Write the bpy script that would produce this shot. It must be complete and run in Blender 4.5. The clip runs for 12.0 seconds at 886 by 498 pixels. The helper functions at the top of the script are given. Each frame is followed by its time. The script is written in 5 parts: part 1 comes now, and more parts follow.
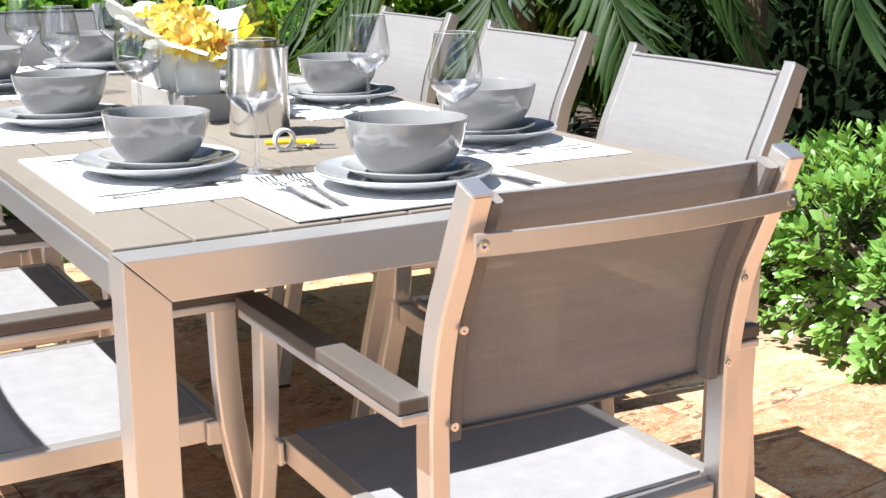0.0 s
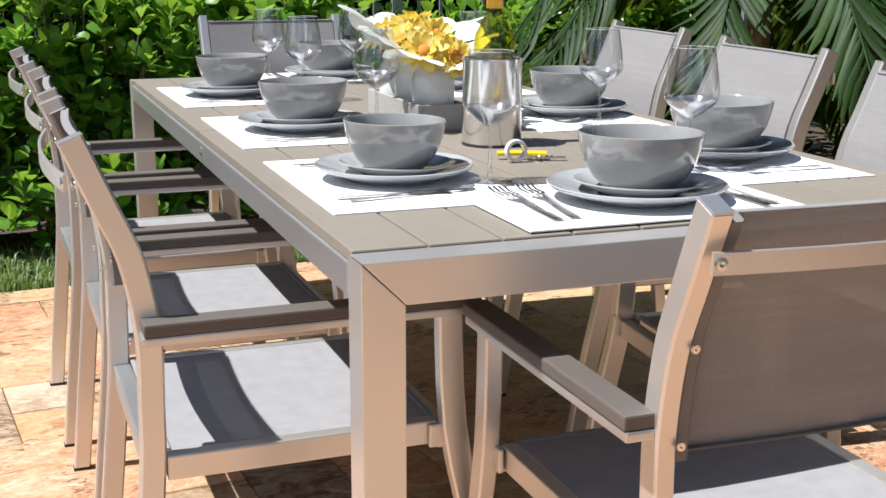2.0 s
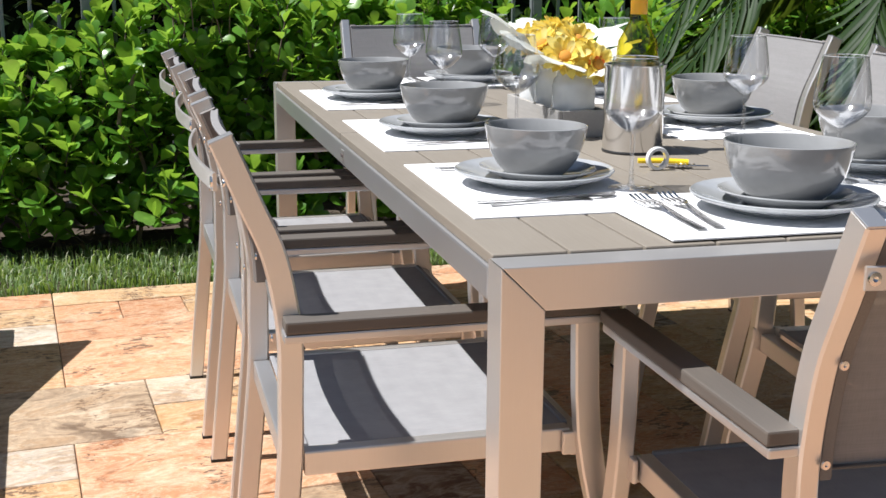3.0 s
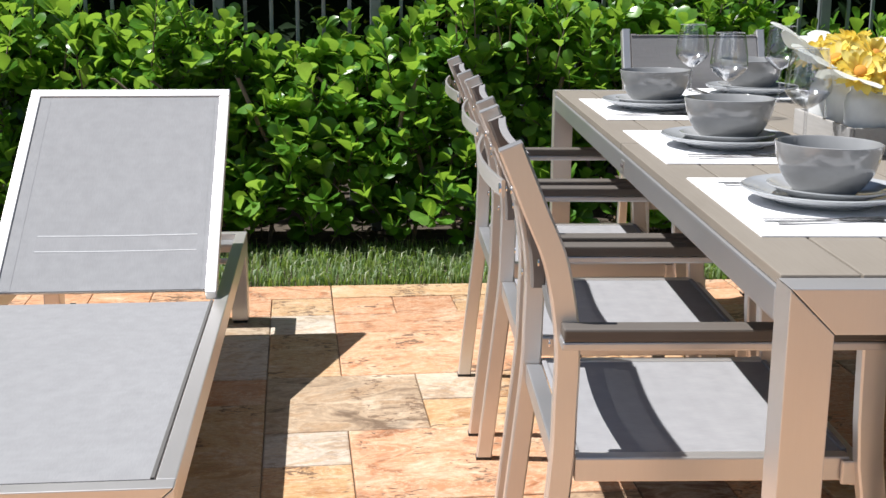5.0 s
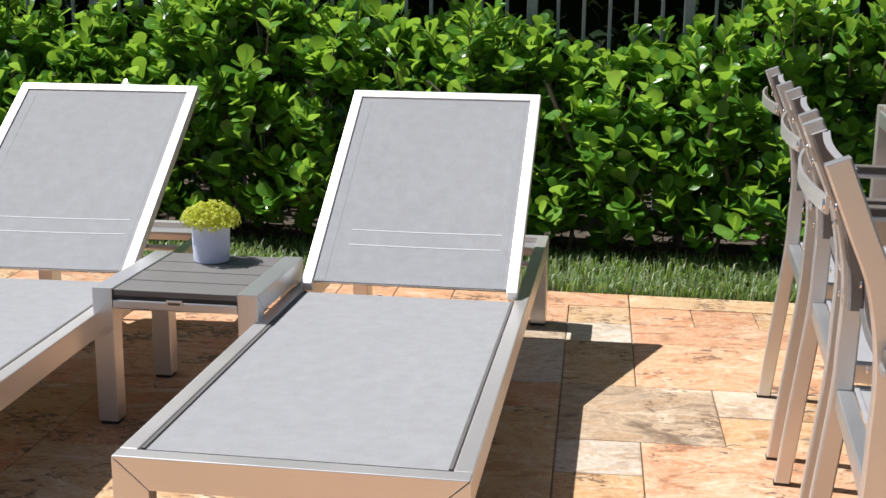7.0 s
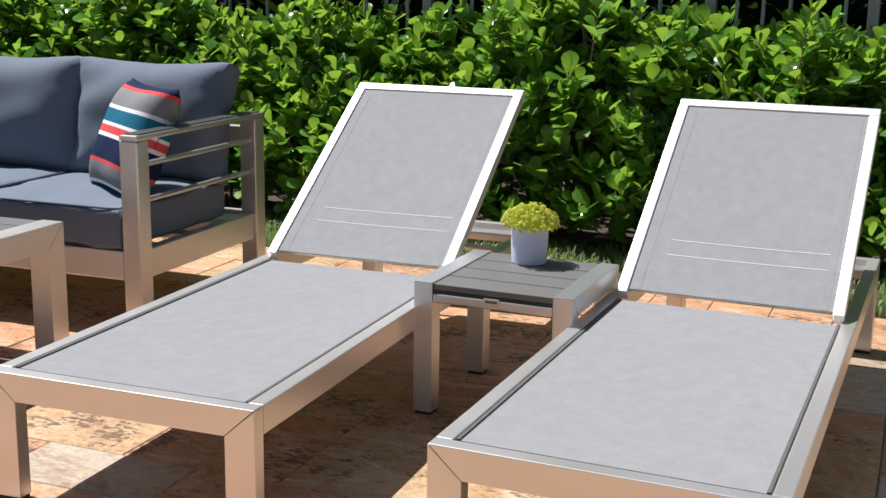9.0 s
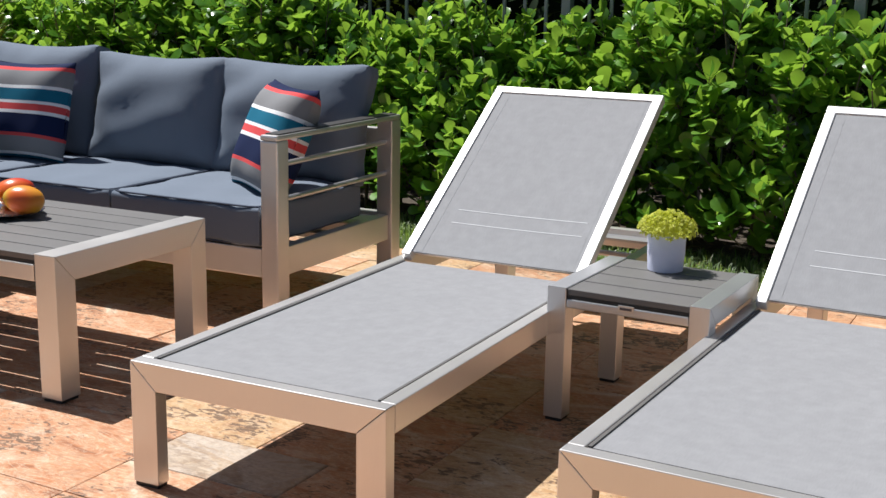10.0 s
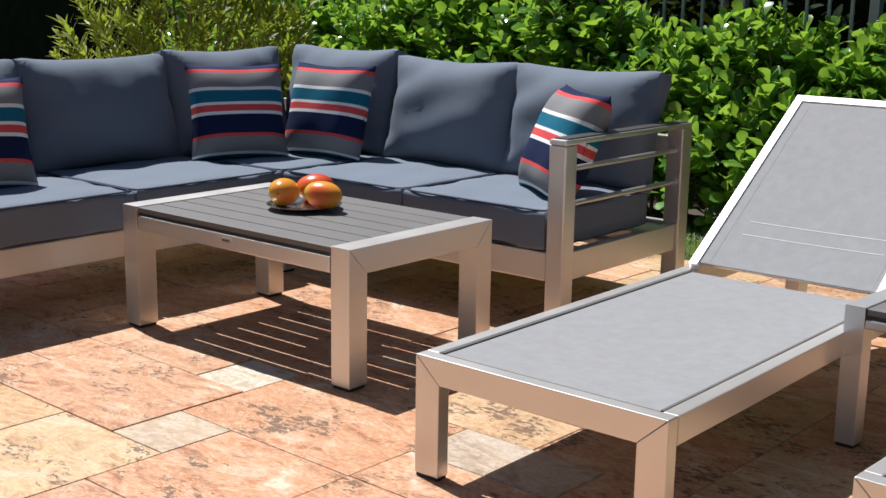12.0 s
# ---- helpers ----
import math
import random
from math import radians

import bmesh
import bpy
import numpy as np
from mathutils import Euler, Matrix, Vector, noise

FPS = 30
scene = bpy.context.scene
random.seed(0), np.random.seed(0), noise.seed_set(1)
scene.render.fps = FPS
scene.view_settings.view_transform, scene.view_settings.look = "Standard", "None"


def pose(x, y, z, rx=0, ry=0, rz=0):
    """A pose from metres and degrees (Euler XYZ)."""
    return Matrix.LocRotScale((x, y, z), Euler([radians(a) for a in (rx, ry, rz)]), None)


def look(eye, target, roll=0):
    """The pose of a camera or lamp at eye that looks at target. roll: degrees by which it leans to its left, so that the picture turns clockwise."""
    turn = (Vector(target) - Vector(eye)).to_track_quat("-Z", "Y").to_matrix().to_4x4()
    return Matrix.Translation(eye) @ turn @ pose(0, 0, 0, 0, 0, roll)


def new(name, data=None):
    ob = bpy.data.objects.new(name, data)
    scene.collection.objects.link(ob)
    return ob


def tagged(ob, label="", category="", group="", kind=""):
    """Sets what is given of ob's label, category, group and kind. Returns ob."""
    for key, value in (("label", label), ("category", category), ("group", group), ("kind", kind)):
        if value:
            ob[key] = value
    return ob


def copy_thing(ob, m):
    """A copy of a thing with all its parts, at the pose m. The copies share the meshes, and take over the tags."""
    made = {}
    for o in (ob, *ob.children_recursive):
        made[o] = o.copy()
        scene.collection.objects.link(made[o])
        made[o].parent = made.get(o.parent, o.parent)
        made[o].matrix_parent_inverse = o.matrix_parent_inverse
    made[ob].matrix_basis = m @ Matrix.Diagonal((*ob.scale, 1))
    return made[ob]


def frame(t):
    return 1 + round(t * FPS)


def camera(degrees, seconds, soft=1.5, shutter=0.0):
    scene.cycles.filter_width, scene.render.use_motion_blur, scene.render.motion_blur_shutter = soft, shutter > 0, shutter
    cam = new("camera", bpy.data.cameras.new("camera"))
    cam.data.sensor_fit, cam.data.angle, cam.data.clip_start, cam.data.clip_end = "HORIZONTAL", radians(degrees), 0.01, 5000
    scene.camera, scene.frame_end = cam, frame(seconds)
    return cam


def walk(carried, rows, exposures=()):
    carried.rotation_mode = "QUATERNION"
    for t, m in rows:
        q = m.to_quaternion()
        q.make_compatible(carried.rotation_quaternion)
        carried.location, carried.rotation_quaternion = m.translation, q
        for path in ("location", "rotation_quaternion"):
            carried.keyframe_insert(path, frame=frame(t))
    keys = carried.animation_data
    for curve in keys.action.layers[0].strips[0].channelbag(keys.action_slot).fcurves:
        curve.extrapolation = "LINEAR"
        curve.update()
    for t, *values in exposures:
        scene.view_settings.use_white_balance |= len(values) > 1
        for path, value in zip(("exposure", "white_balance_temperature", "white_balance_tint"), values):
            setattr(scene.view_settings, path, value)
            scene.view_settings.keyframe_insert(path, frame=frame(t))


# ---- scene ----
cam = camera(40.1, 12.0)

PATH = [
    (0, (-0.028, 0.188, 1.083), (0.97, 1.851, 0.595), -0.0),
    (0.5, (-0.034, 0.19, 1.083), (0.873, 1.906, 0.6), 0.1),
    (1, (-0.04, 0.191, 1.084), (0.781, 1.951, 0.605), 0.1),
    (1.5, (-0.044, 0.192, 1.083), (0.708, 1.983, 0.61), 0.2),
    (2, (-0.05, 0.191, 1.083), (0.635, 2.011, 0.615), 0.2),
    (2.5, (-0.058, 0.193, 1.083), (0.53, 2.048, 0.619), 0.3),
    (3, (-0.063, 0.194, 1.082), (0.42, 2.08, 0.622), 0.3),
    (5, (-0.095, 0.177, 1.091), (-0.034, 2.124, 0.638), 0.4),
    (5.5, (-0.101, 0.176, 1.091), (-0.162, 2.124, 0.64), 0.5),
    (6, (-0.108, 0.174, 1.09), (-0.283, 2.116, 0.642), 0.6),
    (6.5, (-0.115, 0.175, 1.089), (-0.413, 2.102, 0.643), 0.6),
    (7, (-0.119, 0.172, 1.089), (-0.535, 2.077, 0.644), 0.6),
    (9, (-0.156, 0.171, 1.073), (-1.041, 1.913, 0.639), 0.9),
    (9.5, (-0.164, 0.172, 1.069), (-1.141, 1.862, 0.638), 1.0),
    (10, (-0.17, 0.175, 1.065), (-1.24, 1.809, 0.637), 1.0),
    (10.5, (-0.176, 0.173, 1.061), (-1.325, 1.754, 0.636), 1.0),
    (11, (-0.183, 0.175, 1.056), (-1.426, 1.684, 0.634), 0.9),
    (11.5, (-0.187, 0.177, 1.052), (-1.522, 1.606, 0.631), 0.9),
    (12, (-0.195, 0.172, 1.049), (-1.615, 1.517, 0.629), 0.9),
]
walk(cam, [(t, look(eye, aim, roll)) for t, eye, aim, roll in PATH],
     exposures=[(0, 1.2), (1, 0.98), (2.5, 0.68), (5.5, 0.65), (7, 0.60), (9.5, 0.48), (12, 0.43)])

# ---------------------------------------------------------------- light
SUN = Vector((-0.54, 0.05, 1.0)).normalized()
world = bpy.data.worlds.new("sky")
scene.world = world
world.use_nodes = True
wn = world.node_tree.nodes
sky = wn.new("ShaderNodeTexSky")
sky.sky_type = "NISHITA"
sky.sun_disc = False
sky.sun_elevation = math.asin(SUN.z)
sky.sun_rotation = math.atan2(SUN.x, SUN.y)
wn["Background"].inputs["Strength"].default_value = 0.052
world.node_tree.links.new(sky.outputs["Color"], wn["Background"].inputs["Color"])
sun_data = bpy.data.lights.new("sun", "SUN")
sun_data.energy = 5.0
sun_data.angle = radians(0.53)
sun_data.color = (1.0, 0.99, 0.98)
sun = new("sun", sun_data)
sun.matrix_world = look(SUN * 20, (0, 0, 0))


# ---------------------------------------------------------------- material tools
def material(name):
    m = bpy.data.materials.new(name)
    m.use_nodes = True
    nt = m.node_tree
    return m, nt, nt.nodes["Principled BSDF"]


def add(nt, kind, **values):
    n = nt.nodes.new(kind)
    for k, v in values.items():
        n.inputs[k.replace("_", " ")].default_value = v
    return n


def ramp(nt, source, stops):
    r = nt.nodes.new("ShaderNodeValToRGB")
    e = r.color_ramp.elements
    while len(e) < len(stops):
        e.new(0.5)
    for el, (p, c) in zip(e, stops):
        el.position, el.color = p, (*c, 1)
    nt.links.new(source, r.inputs["Fac"])
    return r.outputs["Color"]


def mix(nt, fac, a, b, mode="MIX"):
    n = nt.nodes.new("ShaderNodeMix")
    n.data_type, n.blend_type = "RGBA", mode
    for key, v in (("Factor", fac), ("A", a), ("B", b)):
        sock = [s for s in n.inputs if s.name == key and s.type == ("VALUE" if key == "Factor" else "RGBA")][0]
        if isinstance(v, (int, float)):
            sock.default_value = v
        elif isinstance(v, tuple):
            sock.default_value = (*v, 1)
        else:
            nt.links.new(v, sock)
    return [s for s in n.outputs if s.type == "RGBA"][0]


def coords(nt, scale=(1, 1, 1), kind="Object", shift=None):
    tc = nt.nodes.new("ShaderNodeTexCoord")
    mp = nt.nodes.new("ShaderNodeMapping")
    mp.inputs["Scale"].default_value = scale
    nt.links.new(tc.outputs[kind], mp.inputs["Vector"])
    if shift is not None:
        s = nt.nodes.new("ShaderNodeVectorMath")
        s.operation = "MULTIPLY"
        s.inputs[1].default_value = (37, 53, 71)
        nt.links.new(shift, s.inputs[0])
        nt.links.new(s.outputs[0], mp.inputs["Location"])
    return mp.outputs[0]


def noise_at(nt, vec, scale, detail=4, rough=0.55, distortion=0.0):
    n = add(nt, "ShaderNodeTexNoise", Scale=scale, Detail=detail, Roughness=rough, Distortion=distortion)
    nt.links.new(vec, n.inputs["Vector"])
    return n.outputs["Fac"]


def bump(nt, bsdf, height, strength, distance):
    b = add(nt, "ShaderNodeBump", Strength=strength, Distance=distance)
    nt.links.new(height, b.inputs["Height"])
    nt.links.new(b.outputs[0], bsdf.inputs["Normal"])


def brushed_metal(name, colour, rough, metal, grain=(60, 60, 2)):
    m, nt, p = material(name)
    v = coords(nt, grain)
    f = noise_at(nt, v, 9, 3)
    wear = noise_at(nt, coords(nt), 5, 5)
    c = ramp(nt, f, [(0.25, tuple(x * 0.975 for x in colour)), (0.75, tuple(min(1, x * 1.02) for x in colour))])
    c = mix(nt, wear, c, tuple(x * 0.92 for x in colour))
    nt.links.new(c, p.inputs["Base Color"])
    p.inputs["Metallic"].default_value = metal
    r = nt.nodes.new("ShaderNodeMapRange")
    r.inputs["To Min"].default_value, r.inputs["To Max"].default_value = rough - 0.07, rough + 0.1
    nt.links.new(wear, r.inputs["Value"])
    nt.links.new(r.outputs[0], p.inputs["Roughness"])
    bump(nt, p, f, 0.02, 0.0005)
    return m


def slat_board(name, dark, light):
    m, nt, p = material(name)
    info = nt.nodes.new("ShaderNodeObjectInfo")
    g = noise_at(nt, coords(nt, (40, 2.0, 40), "Object", info.outputs["Random"]), 6, 5, 0.65)
    big = noise_at(nt, coords(nt, (2, 2, 2), "Object", info.outputs["Random"]), 3, 4)
    c = ramp(nt, g, [(0.3, dark), (0.72, light)])
    c = mix(nt, big, c, tuple(x * 1.12 for x in light))
    nt.links.new(c, p.inputs["Base Color"])
    p.inputs["Roughness"].default_value = 0.52
    bump(nt, p, g, 0.16, 0.0008)
    return m


def sling(name, dark, light, see, glow):
    """A woven outdoor mesh fabric: fine ribs, some light passing through it."""
    m, nt, p = material(name)
    rib = noise_at(nt, coords(nt, (25, 25, 900)), 1.0, 1)
    cross = noise_at(nt, coords(nt, (900, 60, 60)), 1.0, 1)
    weave = mix(nt, 0.5, rib, cross)
    blotch = noise_at(nt, coords(nt, (1.2, 22, 30)), 4, 3, 0.5)
    c = ramp(nt, blotch, [(0.33, dark), (0.67, light)])
    c = mix(nt, 0.22, c, weave, "OVERLAY")
    nt.links.new(c, p.inputs["Base Color"])
    p.inputs["Roughness"].default_value = 0.75
    p.inputs["Specular IOR Level"].default_value = 0.25
    t = nt.nodes.new("ShaderNodeBsdfTranslucent")
    nt.links.new(c, t.inputs["Color"])
    a = add(nt, "ShaderNodeMixShader", Fac=glow)
    nt.links.new(p.outputs[0], a.inputs[1])
    nt.links.new(t.outputs[0], a.inputs[2])
    clear = nt.nodes.new("ShaderNodeBsdfTransparent")
    b = add(nt, "ShaderNodeMixShader", Fac=see)
    nt.links.new(a.outputs[0], b.inputs[1])
    nt.links.new(clear.outputs[0], b.inputs[2])
    nt.links.new(b.outputs[0], nt.nodes["Material Output"].inputs["Surface"])
    return m


def ceramic(name, colour):
    m, nt, p = material(name)
    n = noise_at(nt, coords(nt), 30, 4)
    c = ramp(nt, n, [(0.3, tuple(x * 0.93 for x in colour)), (0.7, tuple(x * 1.06 for x in colour))])
    nt.links.new(c, p.inputs["Base Color"])
    p.inputs["Roughness"].default_value = 0.10
    p.inputs["Coat Weight"].default_value = 0.4
    p.inputs["Coat Roughness"].default_value = 0.06
    bump(nt, p, noise_at(nt, coords(nt), 14, 2), 0.05, 0.002)
    return m


def cloth(name, colour, weave=420, rough=0.85):
    m, nt, p = material(name)
    f = noise_at(nt, coords(nt), weave, 2)
    s = noise_at(nt, coords(nt), 7, 5, 0.6)
    c = ramp(nt, f, [(0.25, tuple(x * 0.8 for x in colour)), (0.75, tuple(x * 1.2 for x in colour))])
    c = mix(nt, s, c, tuple(x * 1.1 for x in colour))
    nt.links.new(c, p.inputs["Base Color"])
    p.inputs["Roughness"].default_value = rough
    p.inputs["Specular IOR Level"].default_value = 0.15
    bump(nt, p, mix(nt, 0.35, f, s), 0.25, 0.003)
    return m


def plain(name, colour, rough=0.5, metal=0.0, vary=0.1, scale=25):
    m, nt, p = material(name)
    n = noise_at(nt, coords(nt), scale, 5)
    c = ramp(nt, n, [(0.25, tuple(x * (1 - vary) for x in colour)), (0.75, tuple(min(1, x * (1 + vary)) for x in colour))])
    nt.links.new(c, p.inputs["Base Color"])
    p.inputs["Roughness"].default_value = rough
    p.inputs["Metallic"].default_value = metal
    bump(nt, p, n, 0.08, 0.001)
    return m


def leafy(name, stops, through_light=0.3, rough=0.32, island=True, warm=(0.42, 0.60, 0.05), shine=0.5):
    """Leaves: each one its own green, a paler rib side, light shining through."""
    m, nt, p = material(name)
    if island:
        r = nt.nodes.new("ShaderNodeNewGeometry").outputs["Random Per Island"]
    else:
        r = nt.nodes.new("ShaderNodeObjectInfo").outputs["Random"]
    c = ramp(nt, r, stops)
    s = noise_at(nt, coords(nt), 40, 4)
    c = mix(nt, s, c, tuple(x * 0.8 for x in stops[1][1]))
    nt.links.new(c, p.inputs["Base Color"])
    p.inputs["Roughness"].default_value = rough
    p.inputs["Specular IOR Level"].default_value = shine
    t = nt.nodes.new("ShaderNodeBsdfTranslucent")
    glow = mix(nt, 0.5, c, warm)
    nt.links.new(glow, t.inputs["Color"])
    a = add(nt, "ShaderNodeMixShader", Fac=through_light)
    nt.links.new(p.outputs[0], a.inputs[1])
    nt.links.new(t.outputs[0], a.inputs[2])
    nt.links.new(a.outputs[0], nt.nodes["Material Output"].inputs["Surface"])
    return m


def travertine(name, stops, island=False, vein=(0.66, 0.52, 0.38), veins=0.3, pits=0.75):
    m, nt, p = material(name)
    if island:
        r = nt.nodes.new("ShaderNodeNewGeometry").outputs["Random Per Island"]
    else:
        r = nt.nodes.new("ShaderNodeObjectInfo").outputs["Random"]
    v = coords(nt, (1, 1, 1), "Object", r)
    drift = noise_at(nt, coords(nt, (2.4, 4.4, 3), "Object", r), 1.9, 6, 0.56, 2.2)
    base = ramp(nt, drift, stops)
    tone = ramp(nt, r, [(0.0, (0.66, 0.58, 0.52)), (0.35, (0.80, 0.77, 0.74)), (0.7, (0.78, 0.67, 0.57)), (1.0, (0.93, 0.93, 0.92))])
    base = mix(nt, 1.0, base, tone, "MULTIPLY")
    streak = noise_at(nt, coords(nt, (3, 8, 5), "Object", r), 1.7, 7, 0.62, 2.6)
    sm = ramp(nt, streak, [(0.42, (0, 0, 0)), (0.455, (1, 1, 1)), (0.475, (0.1, 0.1, 0.1)), (0.545, (0.1, 0.1, 0.1)), (0.56, (0.9, 0.9, 0.9)), (0.60, (0, 0, 0))])
    keep = nt.nodes.new("ShaderNodeMath")
    keep.operation = "MULTIPLY"
    keep.inputs[1].default_value = veins
    nt.links.new(sm, keep.inputs[0])
    base = mix(nt, keep.outputs[0], base, vein)
    cloud = noise_at(nt, coords(nt, (1.4, 2.3, 2), "Object", r), 2.6, 8, 0.64, 1.6)
    pm = ramp(nt, cloud, [(0.54, (0, 0, 0)), (0.60, (0.3, 0.3, 0.3)), (0.64, (0.35, 0.35, 0.35)), (0.68, (0.9, 0.9, 0.9))])
    base = mix(nt, pm, base, (0.60, 0.50, 0.38))
    dm = ramp(nt, cloud, [(0.33, (0.45, 0.45, 0.45)), (0.44, (0, 0, 0))])
    base = mix(nt, dm, base, tuple(x * 0.62 for x in stops[1][1]))
    fine = noise_at(nt, v, 75, 6, 0.7)
    base = mix(nt, 0.28, base, ramp(nt, fine, [(0.35, (0.28, 0.25, 0.22)), (0.65, (0.74, 0.71, 0.66))]), "OVERLAY")
    hole = noise_at(nt, coords(nt, (1, 1.9, 1), "Object", r), 34, 5, 0.62, 0.8)
    zone = noise_at(nt, v, 4.5, 3)
    both = nt.nodes.new("ShaderNodeMath")
    both.operation = "MULTIPLY"
    nt.links.new(hole, both.inputs[0])
    nt.links.new(zone, both.inputs[1])
    pit = ramp(nt, both.outputs[0], [(0.0, (0, 0, 0)), (0.322, (0, 0, 0)), (0.345, (1, 1, 1))])
    k = nt.nodes.new("ShaderNodeMath")
    k.operation = "MULTIPLY"
    k.inputs[1].default_value = pits
    nt.links.new(pit, k.inputs[0])
    base = mix(nt, k.outputs[0], base, (0.14, 0.085, 0.055))
    nt.links.new(base, p.inputs["Base Color"])
    p.inputs["Specular IOR Level"].default_value = 0.3
    rr = ramp(nt, fine, [(0.3, (0.45, 0.45, 0.45)), (0.8, (0.7, 0.7, 0.7))])
    nt.links.new(rr, p.inputs["Roughness"])
    h = mix(nt, 0.6, fine, pit, "SUBTRACT")
    bump(nt, p, h, 0.35, 0.003)
    return m


ALU = brushed_metal("champagne_aluminium", (0.74, 0.71, 0.68), 0.36, 0.78)
ALU_WHITE = brushed_metal("silver_aluminium", (0.62, 0.62, 0.63), 0.36, 0.85)
RIM = brushed_metal("pale_satin_aluminium", (0.74, 0.73, 0.72), 0.42, 0.35)
STEEL = brushed_metal("polished_steel", (0.72, 0.71, 0.70), 0.16, 1.0, (2, 2, 60))
CUTLERY = brushed_metal("cutlery_steel", (0.62, 0.61, 0.60), 0.14, 1.0, (30, 30, 30))
SLAT = slat_board("taupe_slat_board", (0.175, 0.150, 0.122), (0.225, 0.197, 0.163))
GREY_SLAT = slat_board("grey_slat_board", (0.100, 0.095, 0.091), (0.132, 0.126, 0.121))
ARM_SLAT = slat_board("arm_slat_board", (0.080, 0.069, 0.060), (0.108, 0.094, 0.082))
DARK_SLAT = plain("dark_arm_inlay", (0.05, 0.047, 0.044), 0.4)
SEAT_SLING = sling("grey_seat_sling", (0.315, 0.313, 0.325), (0.325, 0.323, 0.335), 0.05, 0.12)
BACK_SLING = sling("taupe_back_sling", (0.285, 0.278, 0.280), (0.305, 0.298, 0.30), 0.20, 0.02)
LOUNGE_SLING = sling("grey_lounger_sling", (0.288, 0.288, 0.296), (0.294, 0.294, 0.302), 0.05, 0.10)
WRAP = cloth("taupe_wrapped_edge", (0.20, 0.185, 0.175), 700)
SEAM = plain("dark_fabric_hem", (0.10, 0.095, 0.09), 0.7)
RUBBER_AND_GAP = plain("black_rubber_and_gap", (0.02, 0.02, 0.02), 0.6)
BOWL = ceramic("grey_glazed_bowl", (0.262, 0.264, 0.264))
PLATE = ceramic("grey_glazed_plate", (0.36, 0.372, 0.385))
SIDE_PLATE = ceramic("pale_grey_side_plate", (0.40, 0.405, 0.41))
MAT = cloth("white_placemat", (0.80, 0.80, 0.81), 600)
CUSHION = cloth("slate_blue_cushion", (0.140, 0.166, 0.205), 500)
CUSHION_PIPE = cloth("dark_blue_piping", (0.05, 0.06, 0.085), 500)
WHITE_GLAZE = ceramic("white_glazed_jar", (0.68, 0.69, 0.69))
GREY_WOOD = slat_board("weathered_grey_wood", (0.22, 0.21, 0.20), (0.36, 0.345, 0.33))
POT_BLUE = plain("pale_lilac_pot", (0.60, 0.63, 0.78), 0.45, 0, 0.04)
FENCE_METAL = plain("grey_painted_metal", (0.24, 0.27, 0.27), 0.4, 0.2)
BARK = plain("grey_brown_bark", (0.14, 0.11, 0.08), 0.9, 0, 0.35, 40)
SOIL = plain("dark_soil", (0.06, 0.045, 0.03), 0.95, 0, 0.4, 30)
GROUT = plain("sandy_joint_filler", (0.30, 0.225, 0.15), 0.9, 0, 0.25, 60)
BLACK = plain("black_plastic", (0.025, 0.025, 0.025), 0.4)
BADGE = plain("brushed_badge", (0.62, 0.60, 0.58), 0.3, 0.8)
PALE_THREAD = plain("pale_thread", (0.50, 0.50, 0.51), 0.8)
MARK = plain("dark_badge_mark", (0.12, 0.10, 0.10), 0.5)

PEACH = [(0.32, (0.33, 0.148, 0.078)), (0.41, (0.54, 0.262, 0.140)), (0.50, (0.60, 0.380, 0.250)), (0.56, (0.59, 0.308, 0.170)), (0.62, (0.56, 0.284, 0.162)), (0.70, (0.65, 0.475, 0.340))]
SAND = [(0.32, (0.42, 0.24, 0.12)), (0.43, (0.55, 0.36, 0.19)), (0.52, (0.60, 0.44, 0.27)), (0.60, (0.52, 0.31, 0.16)), (0.70, (0.62, 0.51, 0.37))]
STONE = [(0.32, (0.19, 0.14, 0.105)), (0.43, (0.40, 0.32, 0.24)), (0.52, (0.53, 0.44, 0.34)), (0.60, (0.42, 0.31, 0.21)), (0.70, (0.56, 0.50, 0.42))]
CHALK = [(0.32, (0.46, 0.36, 0.26)), (0.43, (0.64, 0.57, 0.48)), (0.52, (0.70, 0.66, 0.60)), (0.60, (0.56, 0.45, 0.33)), (0.70, (0.66, 0.60, 0.52))]
MOTTLE = [(0.32, (0.09, 0.05, 0.035)), (0.43, (0.20, 0.11, 0.07)), (0.50, (0.46, 0.41, 0.36)), (0.60, (0.24, 0.15, 0.10)), (0.70, (0.52, 0.50, 0.47))]
TILES = {
    "peach": travertine("peach_travertine", PEACH, veins=0.55, pits=0.9),
    "sand": travertine("sand_travertine", SAND, veins=0.5, pits=0.9),
    "stone": travertine("grey_travertine", STONE, vein=(0.2, 0.15, 0.11), veins=0.45, pits=0.8),
    "chalk": travertine("white_travertine", CHALK, vein=(0.36, 0.29, 0.24), veins=0.75, pits=0.3),
    "mottle": travertine("mottled_travertine", MOTTLE, vein=(0.16, 0.09, 0.06), veins=0.5, pits=0.9),
    "far": travertine("outer_travertine", PEACH, island=True, veins=0.35),
}
HEDGE_STOPS = [(0.0, (0.05, 0.155, 0.020)), (0.4, (0.115, 0.30, 0.036)), (0.75, (0.19, 0.43, 0.055)), (1.0, (0.32, 0.55, 0.12))]
HEDGE_LEAF = leafy("hedge_leaf_green", HEDGE_STOPS, 0.50, 0.24, shine=0.6)
HEDGE_LEAF_ONE = leafy("hedge_leaf_green_single", HEDGE_STOPS, 0.52, 0.25, False)
